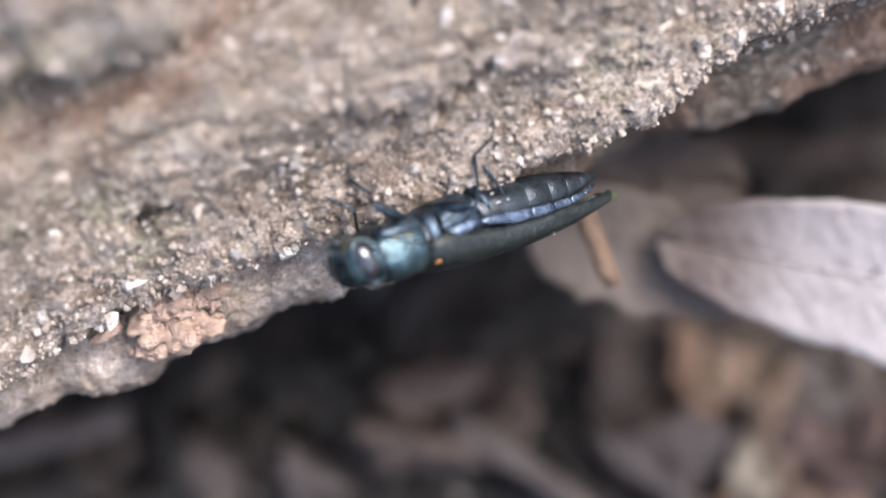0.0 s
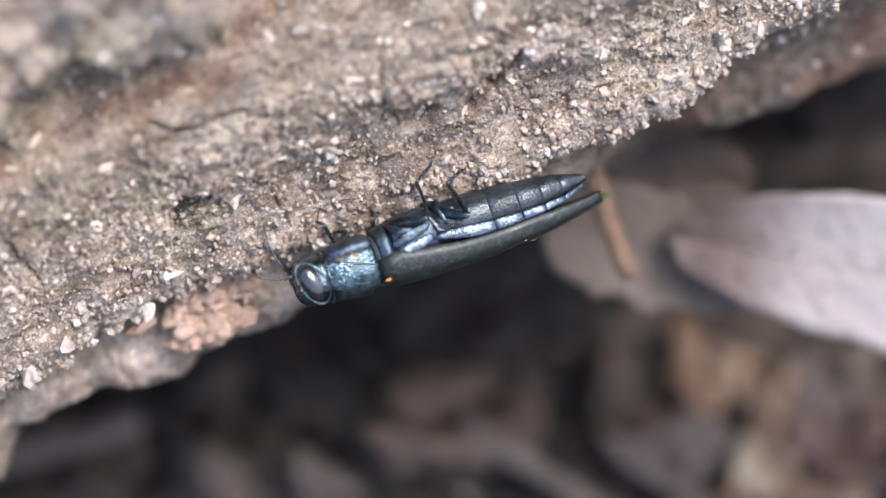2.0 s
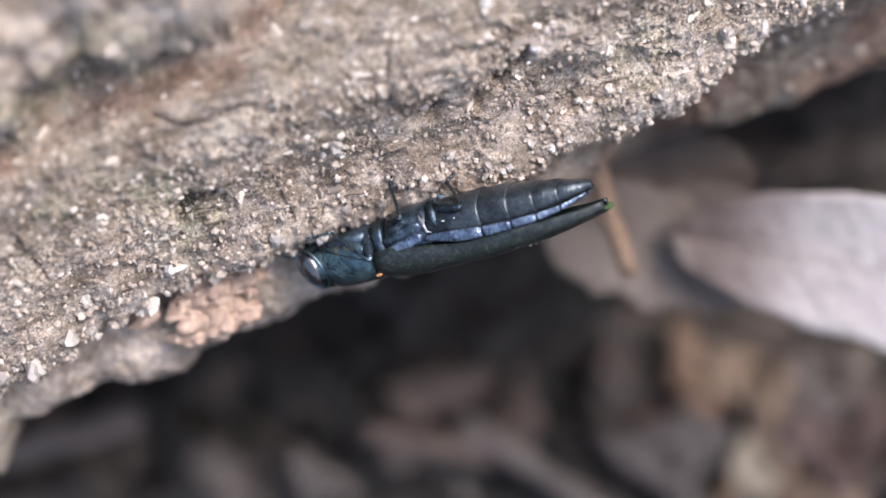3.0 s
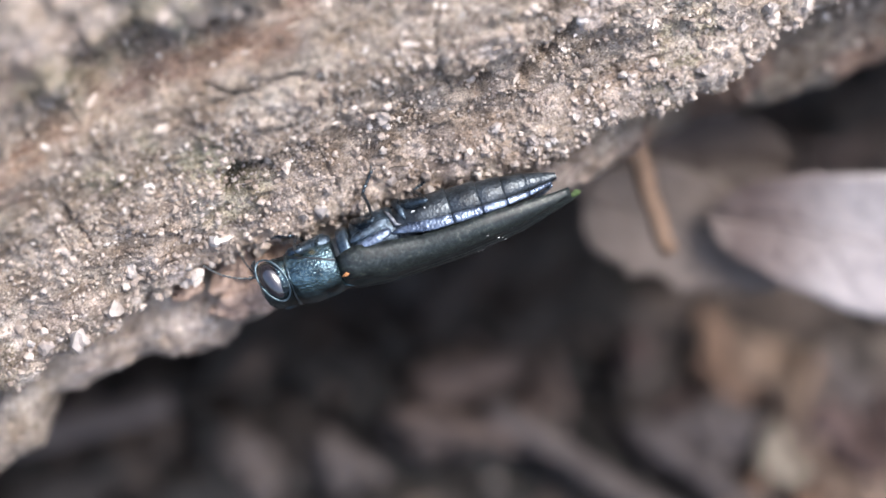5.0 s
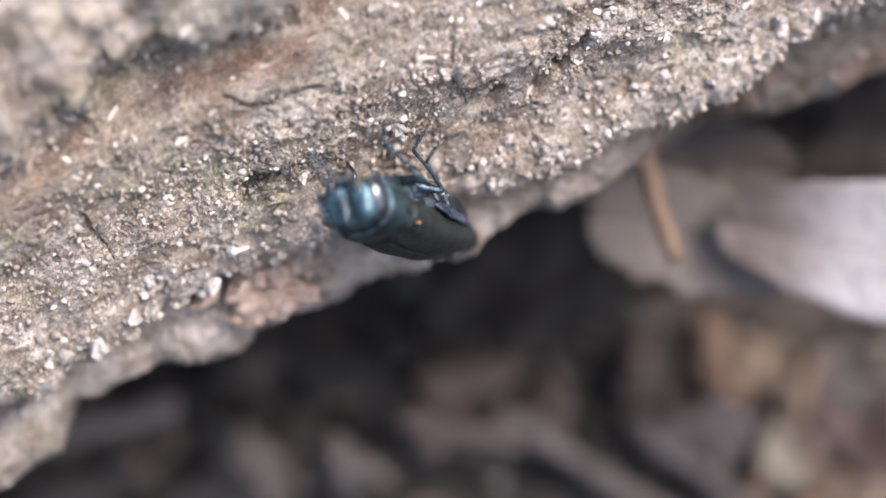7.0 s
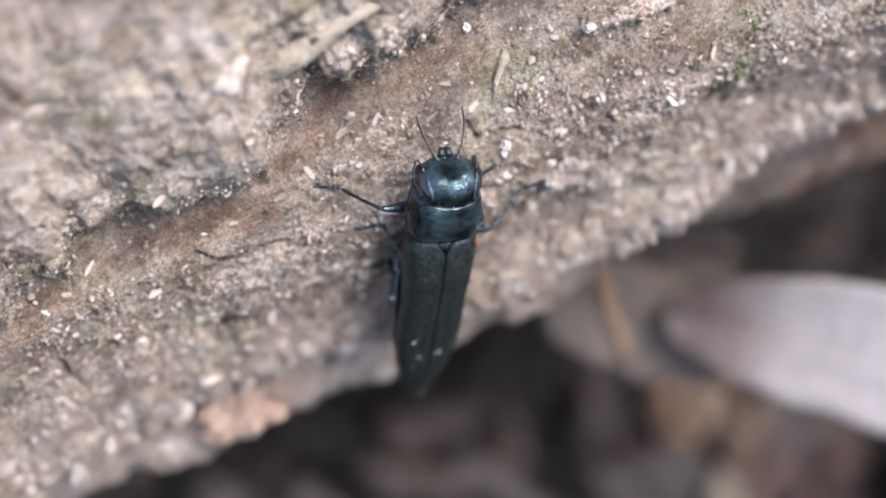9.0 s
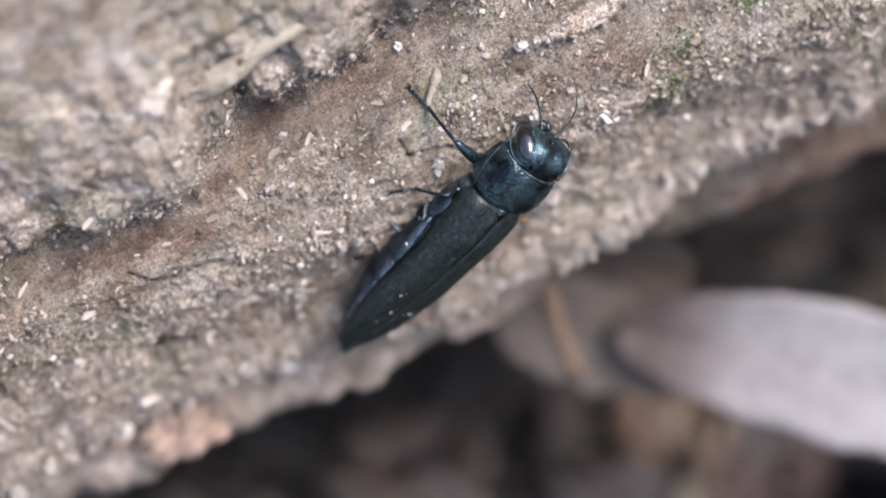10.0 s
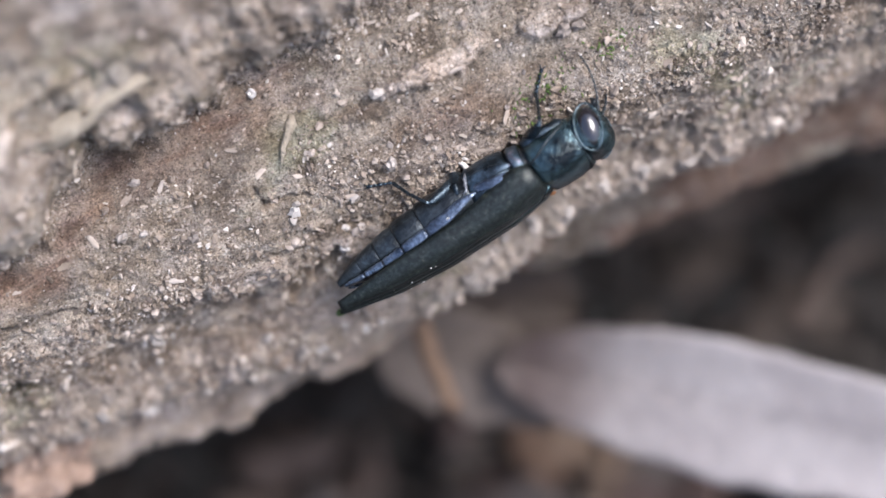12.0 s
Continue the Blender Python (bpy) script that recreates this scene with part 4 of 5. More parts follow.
    uf = np.array([[v.index for v in face.verts] for face in unit.faces])
    unit.free()
    for n_ in range(4000):
        x, y = gen.uniform(-28, 42), gen.uniform(-14, 42)
        r = min(1.0, 0.22 + gen.exponential(0.32))
        long = gen.choice([1.0, 1.6, 3.0])
        q = uv * np.array([r * long, r, r * 0.5]) * (1 + 0.22 * gen.standard_normal((len(uv), 1)))
        e = np.array(Euler((gen.uniform(-0.4, 0.4), gen.uniform(-0.4, 0.4), gen.uniform(0, 6.28))).to_matrix())
        verts.append((q @ e.T + np.array([x, y, gen.uniform(-0.5, 1.6) + float(floor_level(x, y))])) * MM)
        faces.append(uf + n_ * len(uv))
    me = bpy.data.meshes.new("leaf_litter")
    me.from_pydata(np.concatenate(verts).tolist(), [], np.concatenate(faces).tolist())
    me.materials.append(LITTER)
    tagged(new("leaf_litter", me), "crumbled leaf and wood litter, darkened for the shade under the log", "leaf litter", kind="stuff")


# ---------------------------------------------------------------- beetle
FEMUR, TIBIA = 1.45, 1.7
COXA = {"front": (2.75, 0.5, -0.85), "middle": (1.75, 0.55, -0.98), "hind": (0.35, 0.55, -1.05)}
TARSUS = 0.9


def elytron(side):
    """One wing case, with its thickness; side 1 is the left one."""
    bm = bmesh.new()
    stations, rings = 52, []
    for i in range(stations + 1):
        f = i / stations
        x = 2.52 - 7.77 * f
        hw = float(np.interp(f, [0, 0.03, 0.10, 0.22, 0.35, 0.5, 0.62, 0.78, 0.9, 0.97, 1.0], [0.92, 1.10, 1.14, 1.08, 1.01, 1.02, 0.99, 0.82, 0.56, 0.36, 0.20])) * WIDE
        top = float(np.interp(f, [0, 0.05, 0.2, 0.5, 0.75, 0.92, 1.0], [0.78, 0.96, 1.08, 1.06, 0.88, 0.62, 0.46]))
        low = float(np.interp(f, [0, 0.08, 0.20, 0.35, 0.5, 0.7, 0.9, 1.0], [0.0, -0.12, 0.04, 0.22, 0.26, 0.22, 0.18, 0.16]))
        ring, inner = [], []
        for j in range(15):
            a = math.pi / 2 * j / 14
            y = 0.012 + (hw - 0.012) * math.sin(a) ** 0.85
            z = low + (top - low) * math.cos(a) ** 0.62
            # a sunken shoulder pit, a long shallow trough beside the raised seam, fine unevenness
            z -= 0.10 * math.exp(-((f - 0.06) / 0.05) ** 2 - ((y - 0.5) / 0.2) ** 2) + 0.05 * math.exp(-((y - 0.30) / 0.16) ** 2) * smooth01(f, 0.12, 0.3)
            z += 0.012 * noise.noise((x * 3, y * 5, side * 7.0))
            if j == 0:
                z -= 0.03
            if i == stations:
                x = -5.25 + (0.14 if j % 3 == 1 else 0.02 * j)
            ring.append((x, side * y, z))
            inner.append((x, side * max(0.012, y - 0.06 * math.sin(a)), z - 0.07 * math.cos(a) - 0.012))
        rings.append(ring + inner[::-1])
    return loft(bm, rings)


def flank_strip(stations, side):
    """A rounded strip along the flank: places and half heights, with a flat oval section."""
    rings = []
    for x, y, z, h in stations:
        rings.append([(x + 0.10 * h * math.cos(b), side * (y + 0.055 * math.cos(b)), z + h * math.sin(b)) for b in [2 * math.pi * q / 14 for q in range(14)]])
    return loft(bmesh.new(), rings)


def between(stations, x):
    """A station of the flank strip at x."""
    xs = [p[0] for p in stations][::-1]
    return (x, *[float(np.interp(x, xs, [p[k] for p in stations][::-1])) for k in (1, 2, 3)])


def leg_mesh(kind):
    bm = bmesh.new()
    if kind == "femur":
        tube(bm, [(FEMUR * f, 0, 0.05 * math.sin(math.pi * f)) for f in (0, 0.1, 0.25, 0.45, 0.65, 0.85, 0.96, 1.0)], [0.11, 0.15, 0.18, 0.185, 0.165, 0.125, 0.09, 0.05], 10)
    elif kind == "tibia":
        tube(bm, [(TIBIA * f, 0, 0.06 * math.sin(math.pi * f)) for f in (0, 0.06, 0.2, 0.5, 0.8, 0.95, 1.0)], [0.05, 0.068, 0.06, 0.054, 0.06, 0.072, 0.04], 8)
        for k in range(7):
            x = TIBIA * (0.25 + 0.1 * k)
            tube(bm, [(x, 0, -0.06), (x + 0.07, 0.02, -0.16)], [0.012, 0.003], 4)
    else:
        for k in range(5):
            x = 0.16 * k
            tube(bm, [(x, 0, 0), (x + 0.05, 0, 0), (x + 0.13, 0, -0.01), (x + 0.16, 0, 0)], [0.03, 0.05, 0.065, 0.03], 7)
        for y in (-1, 1):
            tube(bm, [(0.78, 0.02 * y, 0), (0.88, 0.07 * y, 0.01), (0.95, 0.11 * y, -0.06)], [0.03, 0.022, 0.006], 5)
    return bm


def antenna_mesh():
    """Eleven bead-like joints on one bent thread."""
    pts, radii, x, z = [], [], 0.0, 0.0
    for k in range(11):
        step = 0.17 if k > 1 else 0.2
        r = 0.06 if k < 2 else 0.044 - 0.0015 * k
        x2, z2 = x + step * math.cos(0.085 * k), z - step * math.sin(0.085 * k)
        p, q = Vector((x, 0, z)), Vector((x2, 0, z2))
        pts += [p.lerp(q, f) for f in (0.0, 0.2, 0.75)]
        radii += [r * 0.5, r * 0.85, r * 1.15]
        x, z = x2, z2
    return tube(bmesh.new(), pts + [Vector((x, 0, z))], radii + [0.012], 7)


def beetle():
    root = tagged(new("beetle"), "slender dark metallic blue beetle clinging to bark", "beetle")
    # head with its flat face
    bm = loft(bmesh.new(), [body_ring(3.95, 0.90, 0.74, -0.72, 0.8), body_ring(4.35, 0.96, 0.79, -0.76, 0.8), body_ring(4.70, 0.93, 0.78, -0.77, 0.8), body_ring(4.90, 0.84, 0.70, -0.75, 0.82),
                            body_ring(5.04, 0.70, 0.58, -0.70, 0.85), body_ring(5.12, 0.48, 0.42, -0.58, 0.9), body_ring(5.14, 0.24, 0.22, -0.36, 0.95)])
    bmesh.ops.subdivide_edges(bm, edges=bm.edges[:], cuts=2, smooth=0.6)
    for v in bm.verts:
        p = v.co / MM
        if p.x > 4.1:
            dent = 0.13 * math.exp(-(p.y / 0.17) ** 2) * (1 if p.x > 4.3 else 0.5)
            v.co -= v.co.normalized() * dent * MM
        v.co += v.co.normalized() * (0.02 * noise.noise(p * 5) + 0.012 * noise.noise(p * 12)) * MM
    head = part("head", bm, TEAL, root, "dark teal punctured head")
    for y in (-1, 1):
        bm = bmesh.new()
        bmesh.ops.create_uvsphere(bm, u_segments=28, v_segments=18, radius=1.0)
        m = Matrix.Translation((4.64 * MM, 0.735 * y * MM, 0.03 * MM)) @ Euler((radians(14 * y), radians(-14), radians(-16 * y))).to_matrix().to_4x4() @ Matrix.Diagonal((0.37 * MM, 0.34 * MM, 0.63 * MM, 1))
        bm.transform(m)
        part("eye", bm, EYE, root, "glossy black oval eye")
        bm = bmesh.new()
        tube(bm, [(4.64 + 0.42 * math.cos(a) - 0.70 * math.sin(a) * 0.25, y * (0.925 - 0.09 * math.cos(a) - 0.12 * abs(math.sin(a)) ** 3 - 0.13 * math.sin(a)), 0.03 + 0.70 * math.sin(a)) for a in [2 * math.pi * k / 30 for k in range(31)]], 0.034, 7)
        part("eye_rim", bm, RIM, root, "bright blue rim round the eye")
    for y in (-1, 1):
        bm = tube(bmesh.new(), [(5.05, 0.12 * y, -0.62), (5.15, 0.10 * y, -0.80), (5.08, 0.03 * y, -0.95)], [0.14, 0.10, 0.03], 8)
        part("mandible", bm, FEELER, root)
    # pronotum
    bm = loft(bmesh.new(), [body_ring(4.16, 0.93, 0.74, -0.74, 0.75), body_ring(4.08, 1.00, 0.81, -0.77, 0.75), body_ring(3.85, 1.06, 0.87, -0.80, 0.75), body_ring(3.4, 1.12, 0.91, -0.82, 0.75),
                            body_ring(2.95, 1.12, 0.90, -0.83, 0.75), body_ring(2.66, 1.08, 0.84, -0.82, 0.75), body_ring(2.55, 1.02, 0.77, -0.80, 0.75), body_ring(2.50, 0.88, 0.64, -0.72, 0.75)])
    bmesh.ops.subdivide_edges(bm, edges=bm.edges[:], cuts=2, smooth=0.5)
    for v in bm.verts:
        p = v.co / MM
        wrinkle = 0.022 * math.sin(13 * p.x + 3 * noise.noise(p * 1.6)) * (1 if p.z > -0.2 else 0.3)
        pit = 0.07 * math.exp(-((p.x - 3.1) / 0.35) ** 2 - ((abs(p.y) - 0.55) / 0.25) ** 2) if p.z > 0 else 0
        v.co += v.co.normalized() * (0.03 * noise.noise(p * 2.4) + 0.014 * noise.noise(p * 8) + wrinkle - pit) * MM
    part("pronotum", bm, TEAL, root, "teal and bronze wrinkled pronotum")
    bm = loft(bmesh.new(), [body_ring(4.02, 0.78, -0.30, -0.80, 0.8), body_ring(3.9, 0.90, -0.30, -0.88, 0.8), body_ring(3.3, 0.98, -0.26, -0.93, 0.8), body_ring(2.7, 0.96, -0.24, -0.95, 0.8), body_ring(2.55, 0.84, -0.3, -0.88, 0.8)])
    part("prosternum", bm, BLUE, root, "dark blue underside of the pronotum")
    for y in (-1, 1):
        bm = tube(bmesh.new(), [(2.55, 1.12 * y, 0.10), (2.9, 1.17 * y, -0.02), (3.3, 1.16 * y, -0.20), (3.7, 1.08 * y, -0.36), (4.0, 0.98 * y, -0.46)], [0.03, 0.04, 0.04, 0.035, 0.02], 6)
        part("side_keel", bm, FEELER, root)
    bm = tube(bmesh.new(), [(4.10, 1.04 * math.cos(a), 0.02 + 0.80 * math.sin(a)) for a in [2 * math.pi * k / 32 for k in range(33)]], 0.045, 6)
    part("collar", bm, RIM, root, "shining front margin of the pronotum")
    # breast
    bm = loft(bmesh.new(), [body_ring(2.40, 0.80, 0.5, -0.80, 0.8), body_ring(2.33, 0.96, 0.5, -0.95, 0.8), body_ring(2.08, 1.03, 0.5, -1.02, 0.8), body_ring(1.98, 0.99, 0.5, -0.97, 0.8), body_ring(1.95, 0.88, 0.5, -0.88, 0.8)])
    part("fore_breast", bm, BLUE, root)
    part("neck_joint", loft(bmesh.new(), [body_ring(2.75, 0.84, 0.5, -0.74, 0.8), body_ring(1.7, 0.88, 0.5, -0.86, 0.8)]), FEELER, root, "dark joint between the thorax rings")
    bm = loft(bmesh.new(), [body_ring(1.91, 0.90, 0.5, -0.92, 0.8), body_ring(1.82, 1.03, 0.5, -1.08, 0.8), body_ring(1.2, 1.06, 0.5, -1.18, 0.8), body_ring(0.55, 1.05, 0.5, -1.18, 0.8), body_ring(0.40, 0.97, 0.5, -1.10, 0.8)])
    for v in bm.verts:
        v.co += v.co.normalized() * 0.012 * noise.noise(v.co / MM * 6) * MM
    part("hind_breast", bm, BLUE, root, "blue metallic underside of the thorax")
    margin = [(0.62, 1.12, -0.12, 0.04), (0.35, 1.15, -0.12, 0.11), (0.0, 1.165, -0.08, 0.17), (-0.55, 1.165, 0.02, 0.20), (-1.35, 1.14, 0.07, 0.18), (-2.3, 1.04, 0.08, 0.15), (-3.1, 0.88, 0.06, 0.125), (-3.85, 0.64, -0.02, 0.10), (-4.65, 0.22, -0.22, 0.06)]
    for y in (-1, 1):
        part("flank_plate", flank_strip([(2.02, 1.06, 0.02, 0.03), (1.92, 1.12, 0.0, 0.10), (1.5, 1.15, -0.06, 0.15), (1.0, 1.16, -0.14, 0.17), (0.72, 1.15, -0.20, 0.15), (0.62, 1.12, -0.22, 0.06)], y), VIOLET, root)
        part("flank_plate", flank_strip([(1.98, 1.02, -0.30, 0.03), (1.88, 1.08, -0.32, 0.12), (1.45, 1.10, -0.42, 0.18), (0.95, 1.10, -0.52, 0.19), (0.72, 1.08, -0.56, 0.14), (0.62, 1.04, -0.58, 0.05)], y), BLUE, root)
        bm = tube(bmesh.new(), [(0.30, 0.25 * y, -1.15), (0.22, 0.7 * y, -1.08), (0.15, 1.0 * y, -0.72), (0.1, 1.08 * y, -0.40)], [0.13, 0.17, 0.13, 0.05], 8)
        part("coxal_plate", bm, BLUE, root)
        bm = tube(bmesh.new(), [(0.62, 0.98 * y, -0.88), (0.54, 1.08 * y, -0.72), (0.46, 1.14 * y, -0.50), (0.42, 1.16 * y, -0.34), (0.26, 1.17 * y, -0.28)], [0.03, 0.06, 0.065, 0.055, 0.02], 8)
        part("hooked_plate", bm, HOOK, root, "pale grey hooked plate on the flank")
        for x0, x1 in ((0.62, -1.34), (-1.36, -2.29), (-2.31, -3.09), (-3.11, -3.84), (-3.86, -4.65)):
            run = [between(margin, x0 + (x1 - x0) * q / 8) for q in range(9)]
            run[0] = (*run[0][:3], run[0][3] * 0.8)
            run[-1] = (*run[-1][:3], run[-1][3] * 0.85)
            part("side_margin", flank_strip(run, y), VIOLET, root, "violet blue side margin of the abdomen")
    # abdomen, ring by ring, its tip apart from the wing cases
    edges = [(0.45, 1.04, -1.12, 0.35), (-1.35, 1.06, -1.12, 0.33), (-2.3, 0.98, -1.04, 0.28), (-3.1, 0.82, -0.94, 0.16), (-3.85, 0.58, -0.82, -0.04), (-4.82, 0.12, -0.55, -0.30)]
    for (x0, h0, z0, t0), (x1, h1, z1, t1) in zip(edges, edges[1:]):
        d = x0 - x1
        bm = loft(bmesh.new(), [body_ring(x0 + 0.05, h0 * 0.93, t0 - 0.03, z0 * 0.93, 0.85), body_ring(x0 - 0.06, h0 * 0.985, t0, z0 * 0.985, 0.85), body_ring(x0 - d * 0.5, (h0 + h1) / 2 * 1.02, (t0 + t1) / 2, (z0 + z1) / 2 * 1.02, 0.85),
                                body_ring(x1 + 0.05, h1 * 1.03, t1, z1 * 1.035, 0.85), body_ring(x1 - 0.01, h1 * 1.01, t1 - 0.01, z1 * 1.0, 0.85), body_ring(x1 - 0.03, h1 * 0.86, t1 - 0.05, z1 * 0.86, 0.85)])
        part("sternite", bm, STERN, root)
    for y in (-1, 1):
        part("elytron", elytron(y), BLACK, root, "matt black-green wing case")
    bm = bmesh.new()
    v = [bm.verts.new(Vector(p) * MM) for p in ((2.55, -0.28, 0.80), (2.55, 0.28, 0.80), (2.12, 0, 0.93), (2.55, -0.28, 0.70), (2.55, 0.28, 0.70), (2.12, 0, 0.82))]
    for face in ((0, 1, 2), (5, 4, 3), (0, 3, 4, 1), (1, 4, 5, 2), (2, 5, 3, 0)):
        bm.faces.new([v[i] for i in face])
    part("scutellum", bm, TEAL, root)
    rng = random.Random(3)
    for x, y, z, r in ((-1.9, 0.62, 0.97, 0.030), (-1.75, 0.5, 0.99, 0.02), (-2.5, -0.35, 0.94, 0.034), (-2.62, -0.2, 0.95, 0.022), (-2.7, 0.3, 0.93, 0.028), (-2.2, -0.75, 0.86, 0.03), (-0.55, 1.25, 0.12, 0.05), (-0.2, -1.18, -0.55, 0.05),
                       (-0.6, -1.16, -0.55, 0.04), (-0.2, -1.0, -0.85, 0.05), (0.3, 0.95, 0.65, 0.02), (-3.3, 0.4, 0.85, 0.022), (-0.8, -0.6, 0.95, 0.02), (1.55, 0.95, -0.6, 0.06), (1.5, -0.95, -0.6, 0.06), (-3.0, -0.6, 0.84, 0.02)):
        ob = part("dust_speck", lump(rng, r, 0.6, 1, (rng.uniform(1.2, 2.2), 1, 0.5)), SPECK, root)
        ob.location = Vector((x, y, z)) * MM
        ob.rotation_euler = (0, 0, rng.uniform(0, 3))
    ob = part("orange_speck", lump(rng, 0.08, 0.4, 2, (1.3, 1, 0.7)), RUST, root, "tiny orange speck on the shoulder")
    ob.location = Vector((2.39, -1.06, 0.66)) * MM
    ob = part("green_speck", lump(rng, 0.15, 0.4, 2, (1.2, 1, 0.7)), GREEN, root, "tiny green fragment on the wing tip")
    ob.location = Vector((-5.22, -0.14, 0.34)) * MM
    limbs = {}
    shared = {k: mesh_of(k, leg_mesh(k), LEG) for k in ("femur", "tibia", "tarsus")}
    for place in COXA:
        for y in (-1, 1):
            for k in shared:
                ob = new(k, shared[k])
                ob.parent = root
                limbs[place, y, k] = ob
    feeler = mesh_of("antenna", antenna_mesh(), FEELER)
    for y in (-1, 1):
        ob = new("antenna", feeler)
        ob.parent = root
        limbs["antenna", y] = ob
    return root, limbs


# the body's way: seconds, front of the head, tip of the wing cases (millimetres on the bench), roll
BODY = [
    (0, (-1.17, 0.78, 0.53), (6.65, 4.04, -5.50), -4),
    (0.5, (-1.54, 0.79, 0.47), (6.55, 3.95, -5.25), -4),
    (1, (-2.14, 0.32, 0.37), (6.16, 3.97, -4.73), -3),
    (1.5, (-2.65, -0.21, -0.19), (6.21, 4.01, -3.61), 2),
    (2, (-3.71, -0.37, -0.74), (5.69, 3.59, -2.77), -5),
    (2.5, (-4.25, -0.41, -0.96), (5.35, 3.28, -2.51), -2),
    (3, (-3.65, 0.19, -3.59), (5.68, 3.05, 0.02), -9),
    (5, (-6.28, -1.69, -1.75), (3.27, 2.43, -1.55), 9),
    (5.5, (-5.92, -1.56, -2.56), (3.32, 2.77, -0.54), 15),
    (6, (-5.97, -0.54, 0.34), (3.32, 2.19, -3.35), -28),
    (6.5, (-4.42, -0.72, 1.75), (2.18, 1.78, -5.87), -23),
    (6.7, (-4.45, 0.01, 3.53), (0.01, 1.07, -5.81), 8),
    (7.1, (-3.86, 1.57, 4.88), (-0.32, 0.85, -4.88), 31),
    (7.5, (-3.16, 3.09, 6.09), (-0.70, 0.63, -3.71), 63),
    (7.9, (-2.41, 4.57, 6.45), (-1.12, 0.45, -3.01), 88),
    (8.3, (-1.64, 5.98, 6.39), (-1.56, 0.35, -2.36), 103),
    (8.5, (-1.12, 6.17, 5.66), (-1.03, -0.25, -2.52), 105),
    (9, (-0.20, 7.62, 5.21), (-0.75, 0.11, -1.96), 109),
    (9.5, (2.50, 8.27, 5.07), (-1.03, 0.71, -1.14), 123),
    (10, (5.08, 9.44, 4.28), (-1.27, 2.40, 0.01), 135),
    (10.5, (7.70, 9.51, 2.69), (-0.63, 3.36, 1.71), 149),
    (11, (8.55, 9.72, 2.38), (-0.31, 4.28, 1.96), 155),
    (11.5, (9.59, 10.50, 2.44), (0.80, 4.98, 1.86), 155),
    (12, (11.10, 12.00, 3.05), (3.01, 5.62, 1.70), 161),
]


def body_pose(head, tail, roll):
    h, t = Vector(head), Vector(tail)
    f = (h - t).normalized()
    n = (Vector((0, 0, 1)) - f * f.z).normalized()
    side = n.cross(f)
    up = side * math.cos(radians(roll)) + n * math.sin(radians(roll))
    left = up.cross(f)
    m = Matrix((f, left, up)).transposed().to_4x4()
    m.translation = (h + t) / 2 * MM
    return BENCH @ m


def aim(start, end, up):
    """A pose at start whose x axis points to end; millimetres in the beetle's space."""
    x = (Vector(end) - Vector(start)).normalized()
    y = Vector(up).cross(x).normalized()
    z = x.cross(y)
    m = Matrix((x, y, z)).transposed().to_4x4()
    m.translation = Vector(start) * MM
    return m


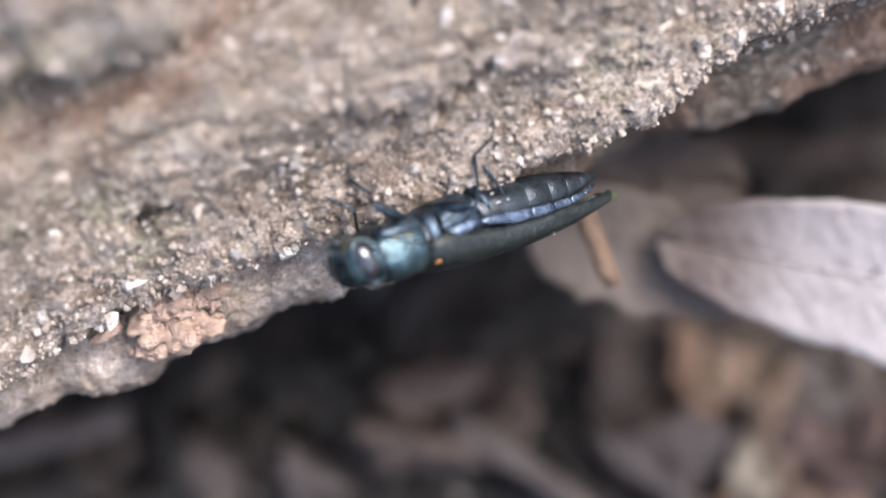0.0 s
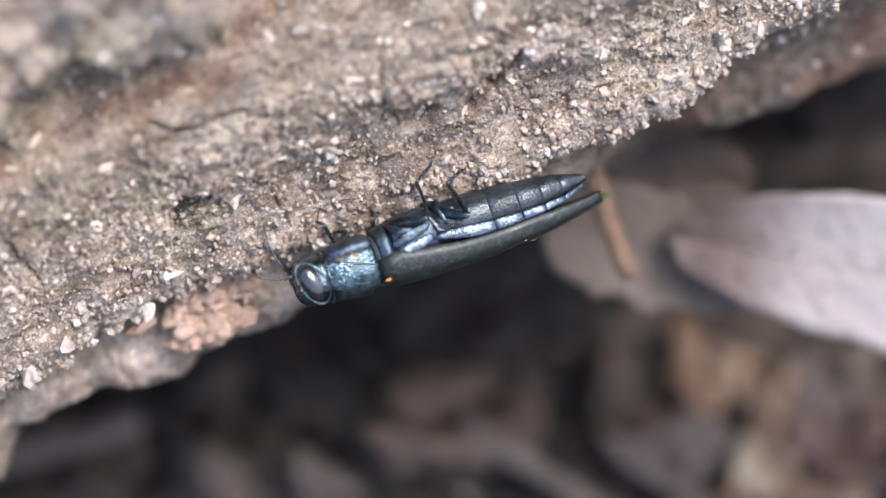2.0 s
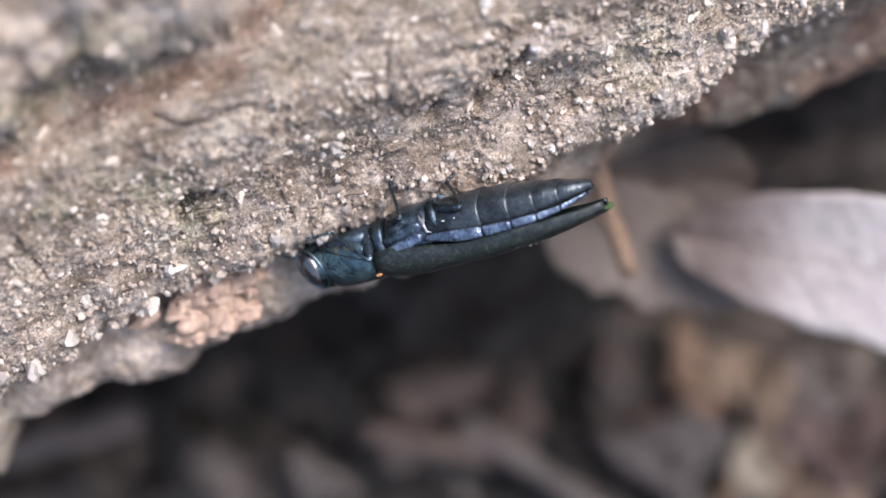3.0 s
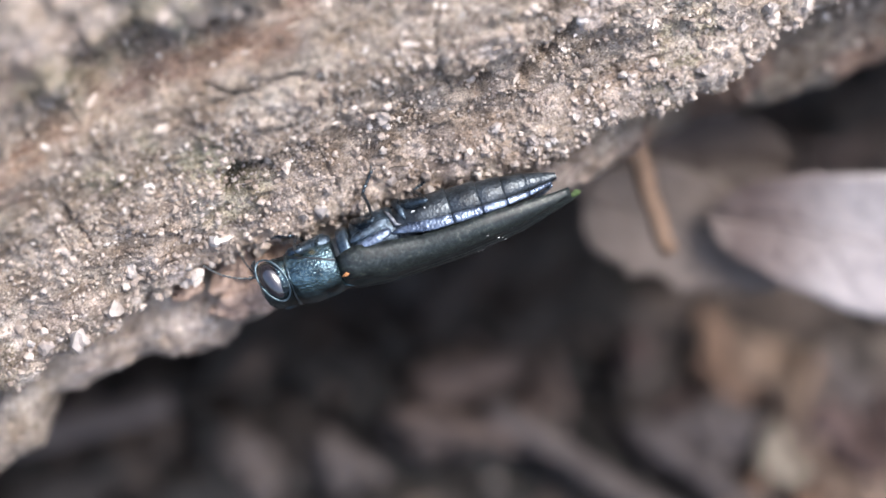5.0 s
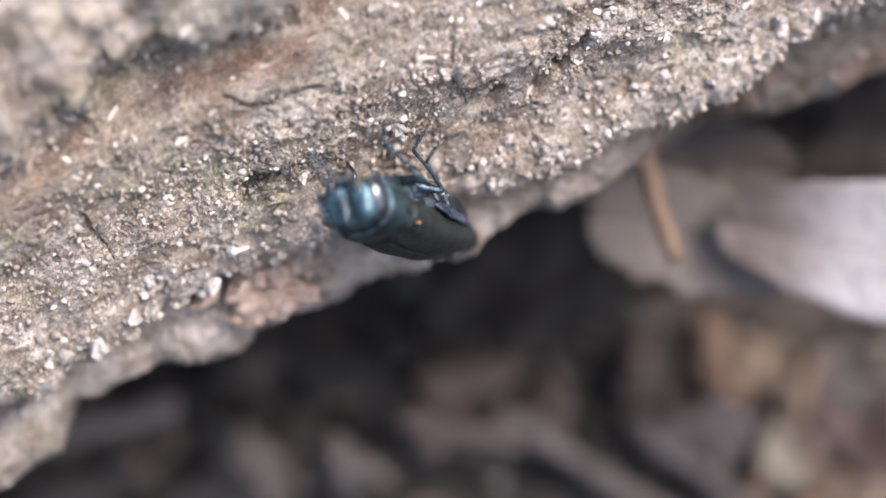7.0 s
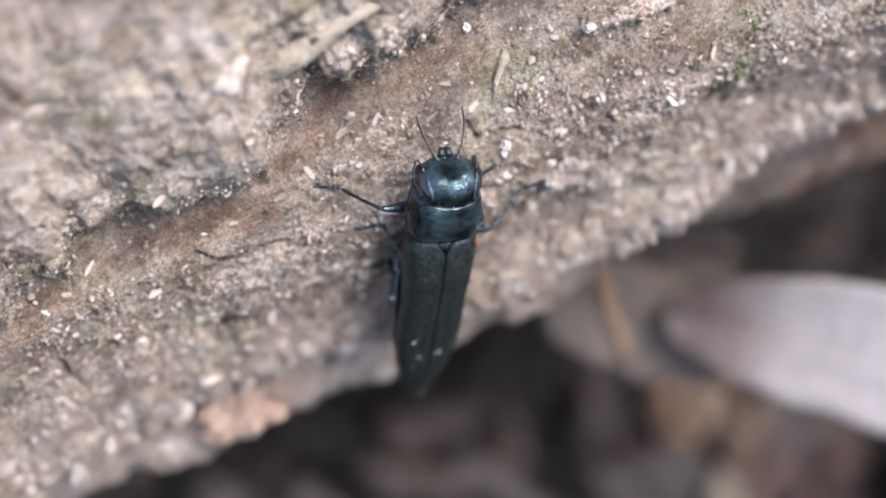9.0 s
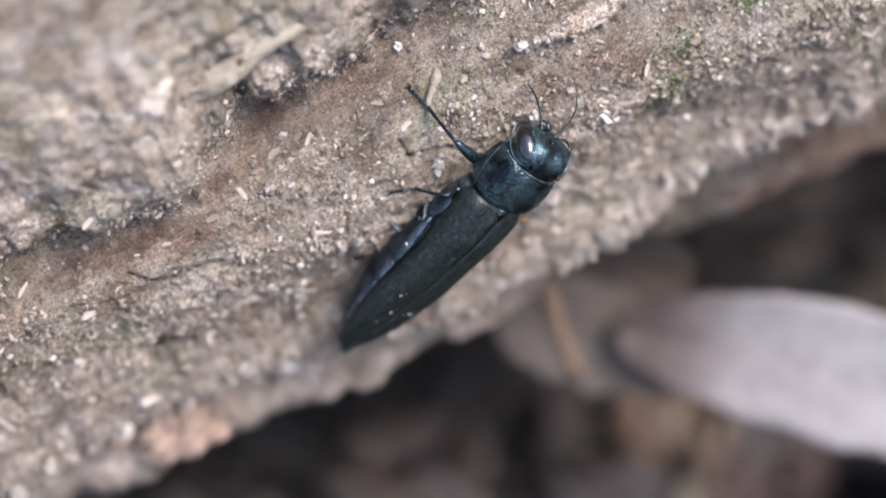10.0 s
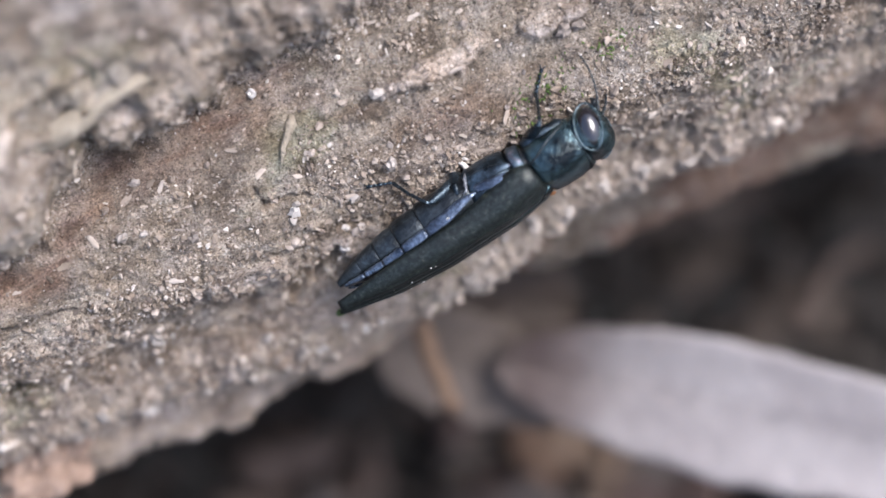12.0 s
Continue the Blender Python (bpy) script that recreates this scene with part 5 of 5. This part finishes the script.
# where claws hold the bark: seconds and millimetres on the bench
FEET = {
    ("front", -1): [(0, (-1.2, 3.5, -1.3)), (0.5, (-1.1, 3.5, -1.3)), (1, (-1.0, 3.5, -1.3)), (1.5, (-2.0, 2.7, -1.4)), (2, (-2.5, 1.6, -2.4)), (2.5, (-3.1, 1.4, -2.3)), (3, (-3.3, 1.2, -1.8)), (5, (-5.6, 0.1, -2.0)), (5.5, (-5.9, 0.3, -1.6)), (6, (-5.0, 0.6, -1.5)), (6.5, (-4.2, 1.8, -1.3)), (6.7, (-3.2, 3.2, -0.7)), (8.3, (0.1, 6.1, 1.6)), (8.5, (-0.0, 7.9, 2.6)), (9, (1.0, 7.6, 2.5)), (9.5, (3.5, 8.2, 1.1)), (10, (5.7, 9.3, 1.6))],
    ("front", 1): [(8.3, (-4.6, 7.0, 2.9)), (8.5, (-4.4, 6.6, 2.9)), (9, (-4.4, 6.7, 2.9)), (9.5, (0.4, 10.0, 2.9)), (10, (0.4, 10.8, 3.0)), (10.5, (5.4, 11.2, 2.7)), (11, (5.7, 11.0, 2.5)), (11.5, (6.7, 12.2, 2.8)), (12, (8.9, 13.5, 2.7))],
    ("hind", -1): [(0, (3.1, 5.0, -1.5)), (0.5, (3.2, 4.1, -1.9)), (1, (3.0, 4.0, -1.8)), (1.5, (2.2, 4.0, -1.4)), (2, (1.0, 3.5, -1.6)), (2.5, (0.9, 3.4, -1.7)), (3, (0.8, 3.4, -1.7)), (5, (-1.5, 2.1, -2.2)), (5.5, (-1.5, 2.2, -2.0)), (6, (-0.5, 2.4, -1.3)), (6.5, (-0.6, 2.3, -1.3)), (6.7, (-1.8, 2.3, -1.7))],
    ("hind", 1): [(8.3, (-3.7, 2.3, -1.1)), (8.5, (-3.3, 2.9, -1.0)), (9, (-2.4, 4.1, -0.1)), (9.5, (-2.1, 4.3, -0.1)), (10, (-0.7, 6.1, 2.1)), (10.5, (0.1, 9.5, 3.0)), (11, (1.2, 8.1, 2.5)), (11.5, (1.4, 9.0, 2.3)), (12, (3.7, 9.4, 2.1))],
    ("middle", -1): [(0, (3.0, 5.2, -1.5)), (0.5, (3.1, 5.2, -1.5)), (1, (2.0, 3.8, -1.3)), (1.5, (0.3, 4.0, -1.4)), (2, (0.3, 3.9, -1.5)), (2.5, (-1.1, 3.1, -1.5)), (3, (-1.1, 3.1, -1.6)), (5, (-3.1, 2.3, -1.5)), (5.5, (-3.0, 2.3, -1.5)), (6, (-3.1, 1.6, -2.1)), (6.5, (-1.5, 2.9, -1.5)), (6.7, (-1.5, 3.3, -1.4)), (8.3, (0.5, 5.2, -0.2)), (8.5, (0.7, 6.0, 1.1)), (9, (2.9, 7.4, 1.1)), (9.5, (3.8, 6.7, -0.5)), (10, (5.4, 8.0, 0.2))],
    ("middle", 1): [(8.3, (-3.6, 3.6, -0.1)), (8.5, (-3.4, 4.2, 1.1)), (9, (-2.7, 5.5, 2.2)), (9.5, (-1.0, 5.5, 1.8)), (10, (0.0, 7.4, 2.5)), (10.5, (4.2, 7.9, 1.1)), (11, (5.1, 8.4, 0.9)), (11.5, (6.3, 9.2, 1.3)), (12, (8.2, 10.2, 0.6))],
}
# claws at rest in the beetle's space, and the way in which each knee points: forwards, outwards, up
REST = {"front": (4.0, 1.2, -2.1), "middle": (0.9, 1.3, -2.4), "hind": (-1.0, 1.2, -2.4)}
BEND = {"front": (0.3, 1.0, 0.5), "middle": (-0.5, 1.0, 0.5), "hind": (-1.6, 0.9, 0.3)}


def claw(place, y, t, body):
    """Where a claw is at t, in the beetle's space (millimetres)."""
    for t1, p in FEET[place, y]:
        if abs(t1 - t) < 0.01:
            return body.inverted() @ bench(*p) / MM
    x, out, z = REST[place]
    return Vector((x + 0.2 * math.sin(4 * t + y), y * out, z))


def motions(root, limbs):
    poses = [(t, body_pose(h, tl, r)) for t, h, tl, r in BODY]
    walk(root, poses)
    for place, c in COXA.items():
        for y in (-1, 1):
            rows = {"femur": [], "tibia": [], "tarsus": []}
            hip = Vector((c[0], c[1] * y, c[2]))
            for t, body in poses:
                tip = claw(place, y, t, body)
                reach = tip - hip
                reach *= min(1.0, (FEMUR + TIBIA + TARSUS) * 0.97 / reach.length)
                way = reach.normalized()
                d = min(max(reach.length - TARSUS * 0.95, 1.0), (FEMUR + TIBIA) * 0.985)
                f = hip + way * d
                k = (FEMUR ** 2 - TIBIA ** 2 + d * d) / (2 * d)
                b = Vector((BEND[place][0], BEND[place][1] * y, BEND[place][2]))
                b = (b - way * b.dot(way)).normalized()
                knee = hip + way * k + b * math.sqrt(max(0.0, FEMUR ** 2 - k * k))
                rows["femur"].append((t, aim(hip, knee, b)))
                rows["tibia"].append((t, aim(knee, f, b)))
                toe = hip + reach + way * 0.02 - f
                rows["tarsus"].append((t, aim(f, f + toe + b * 0.08, b)))
            for k, r in rows.items():
                walk(limbs[place, y, k], r)
    for y in (-1, 1):
        rows = []
        for t in [0.25 * i for i in range(49)]:
            start = Vector((5.05, 0.28 * y, -0.35))
            late = 0.5 + 0.5 * math.tanh((t - 7.6) * 2.0)
            point = Vector((0.75, 0.45, -1.3)) if y > 0 else Vector((1.4, -0.55, -0.2)).lerp(Vector((1.1, -0.8, -0.7)), late)
            sway = Vector((0.18 * math.sin(2.6 * t + y), 0.2 * math.sin(3.7 * t), 0.22 * math.sin(2.1 * t + 2 * y)))
            rows.append((t, aim(start, start + point + sway, (0, 0, 1))))
        walk(limbs["antenna", y], rows)


ground()
surface, trunk = log()
litter()
insect, limbs = beetle()
motions(insect, limbs)
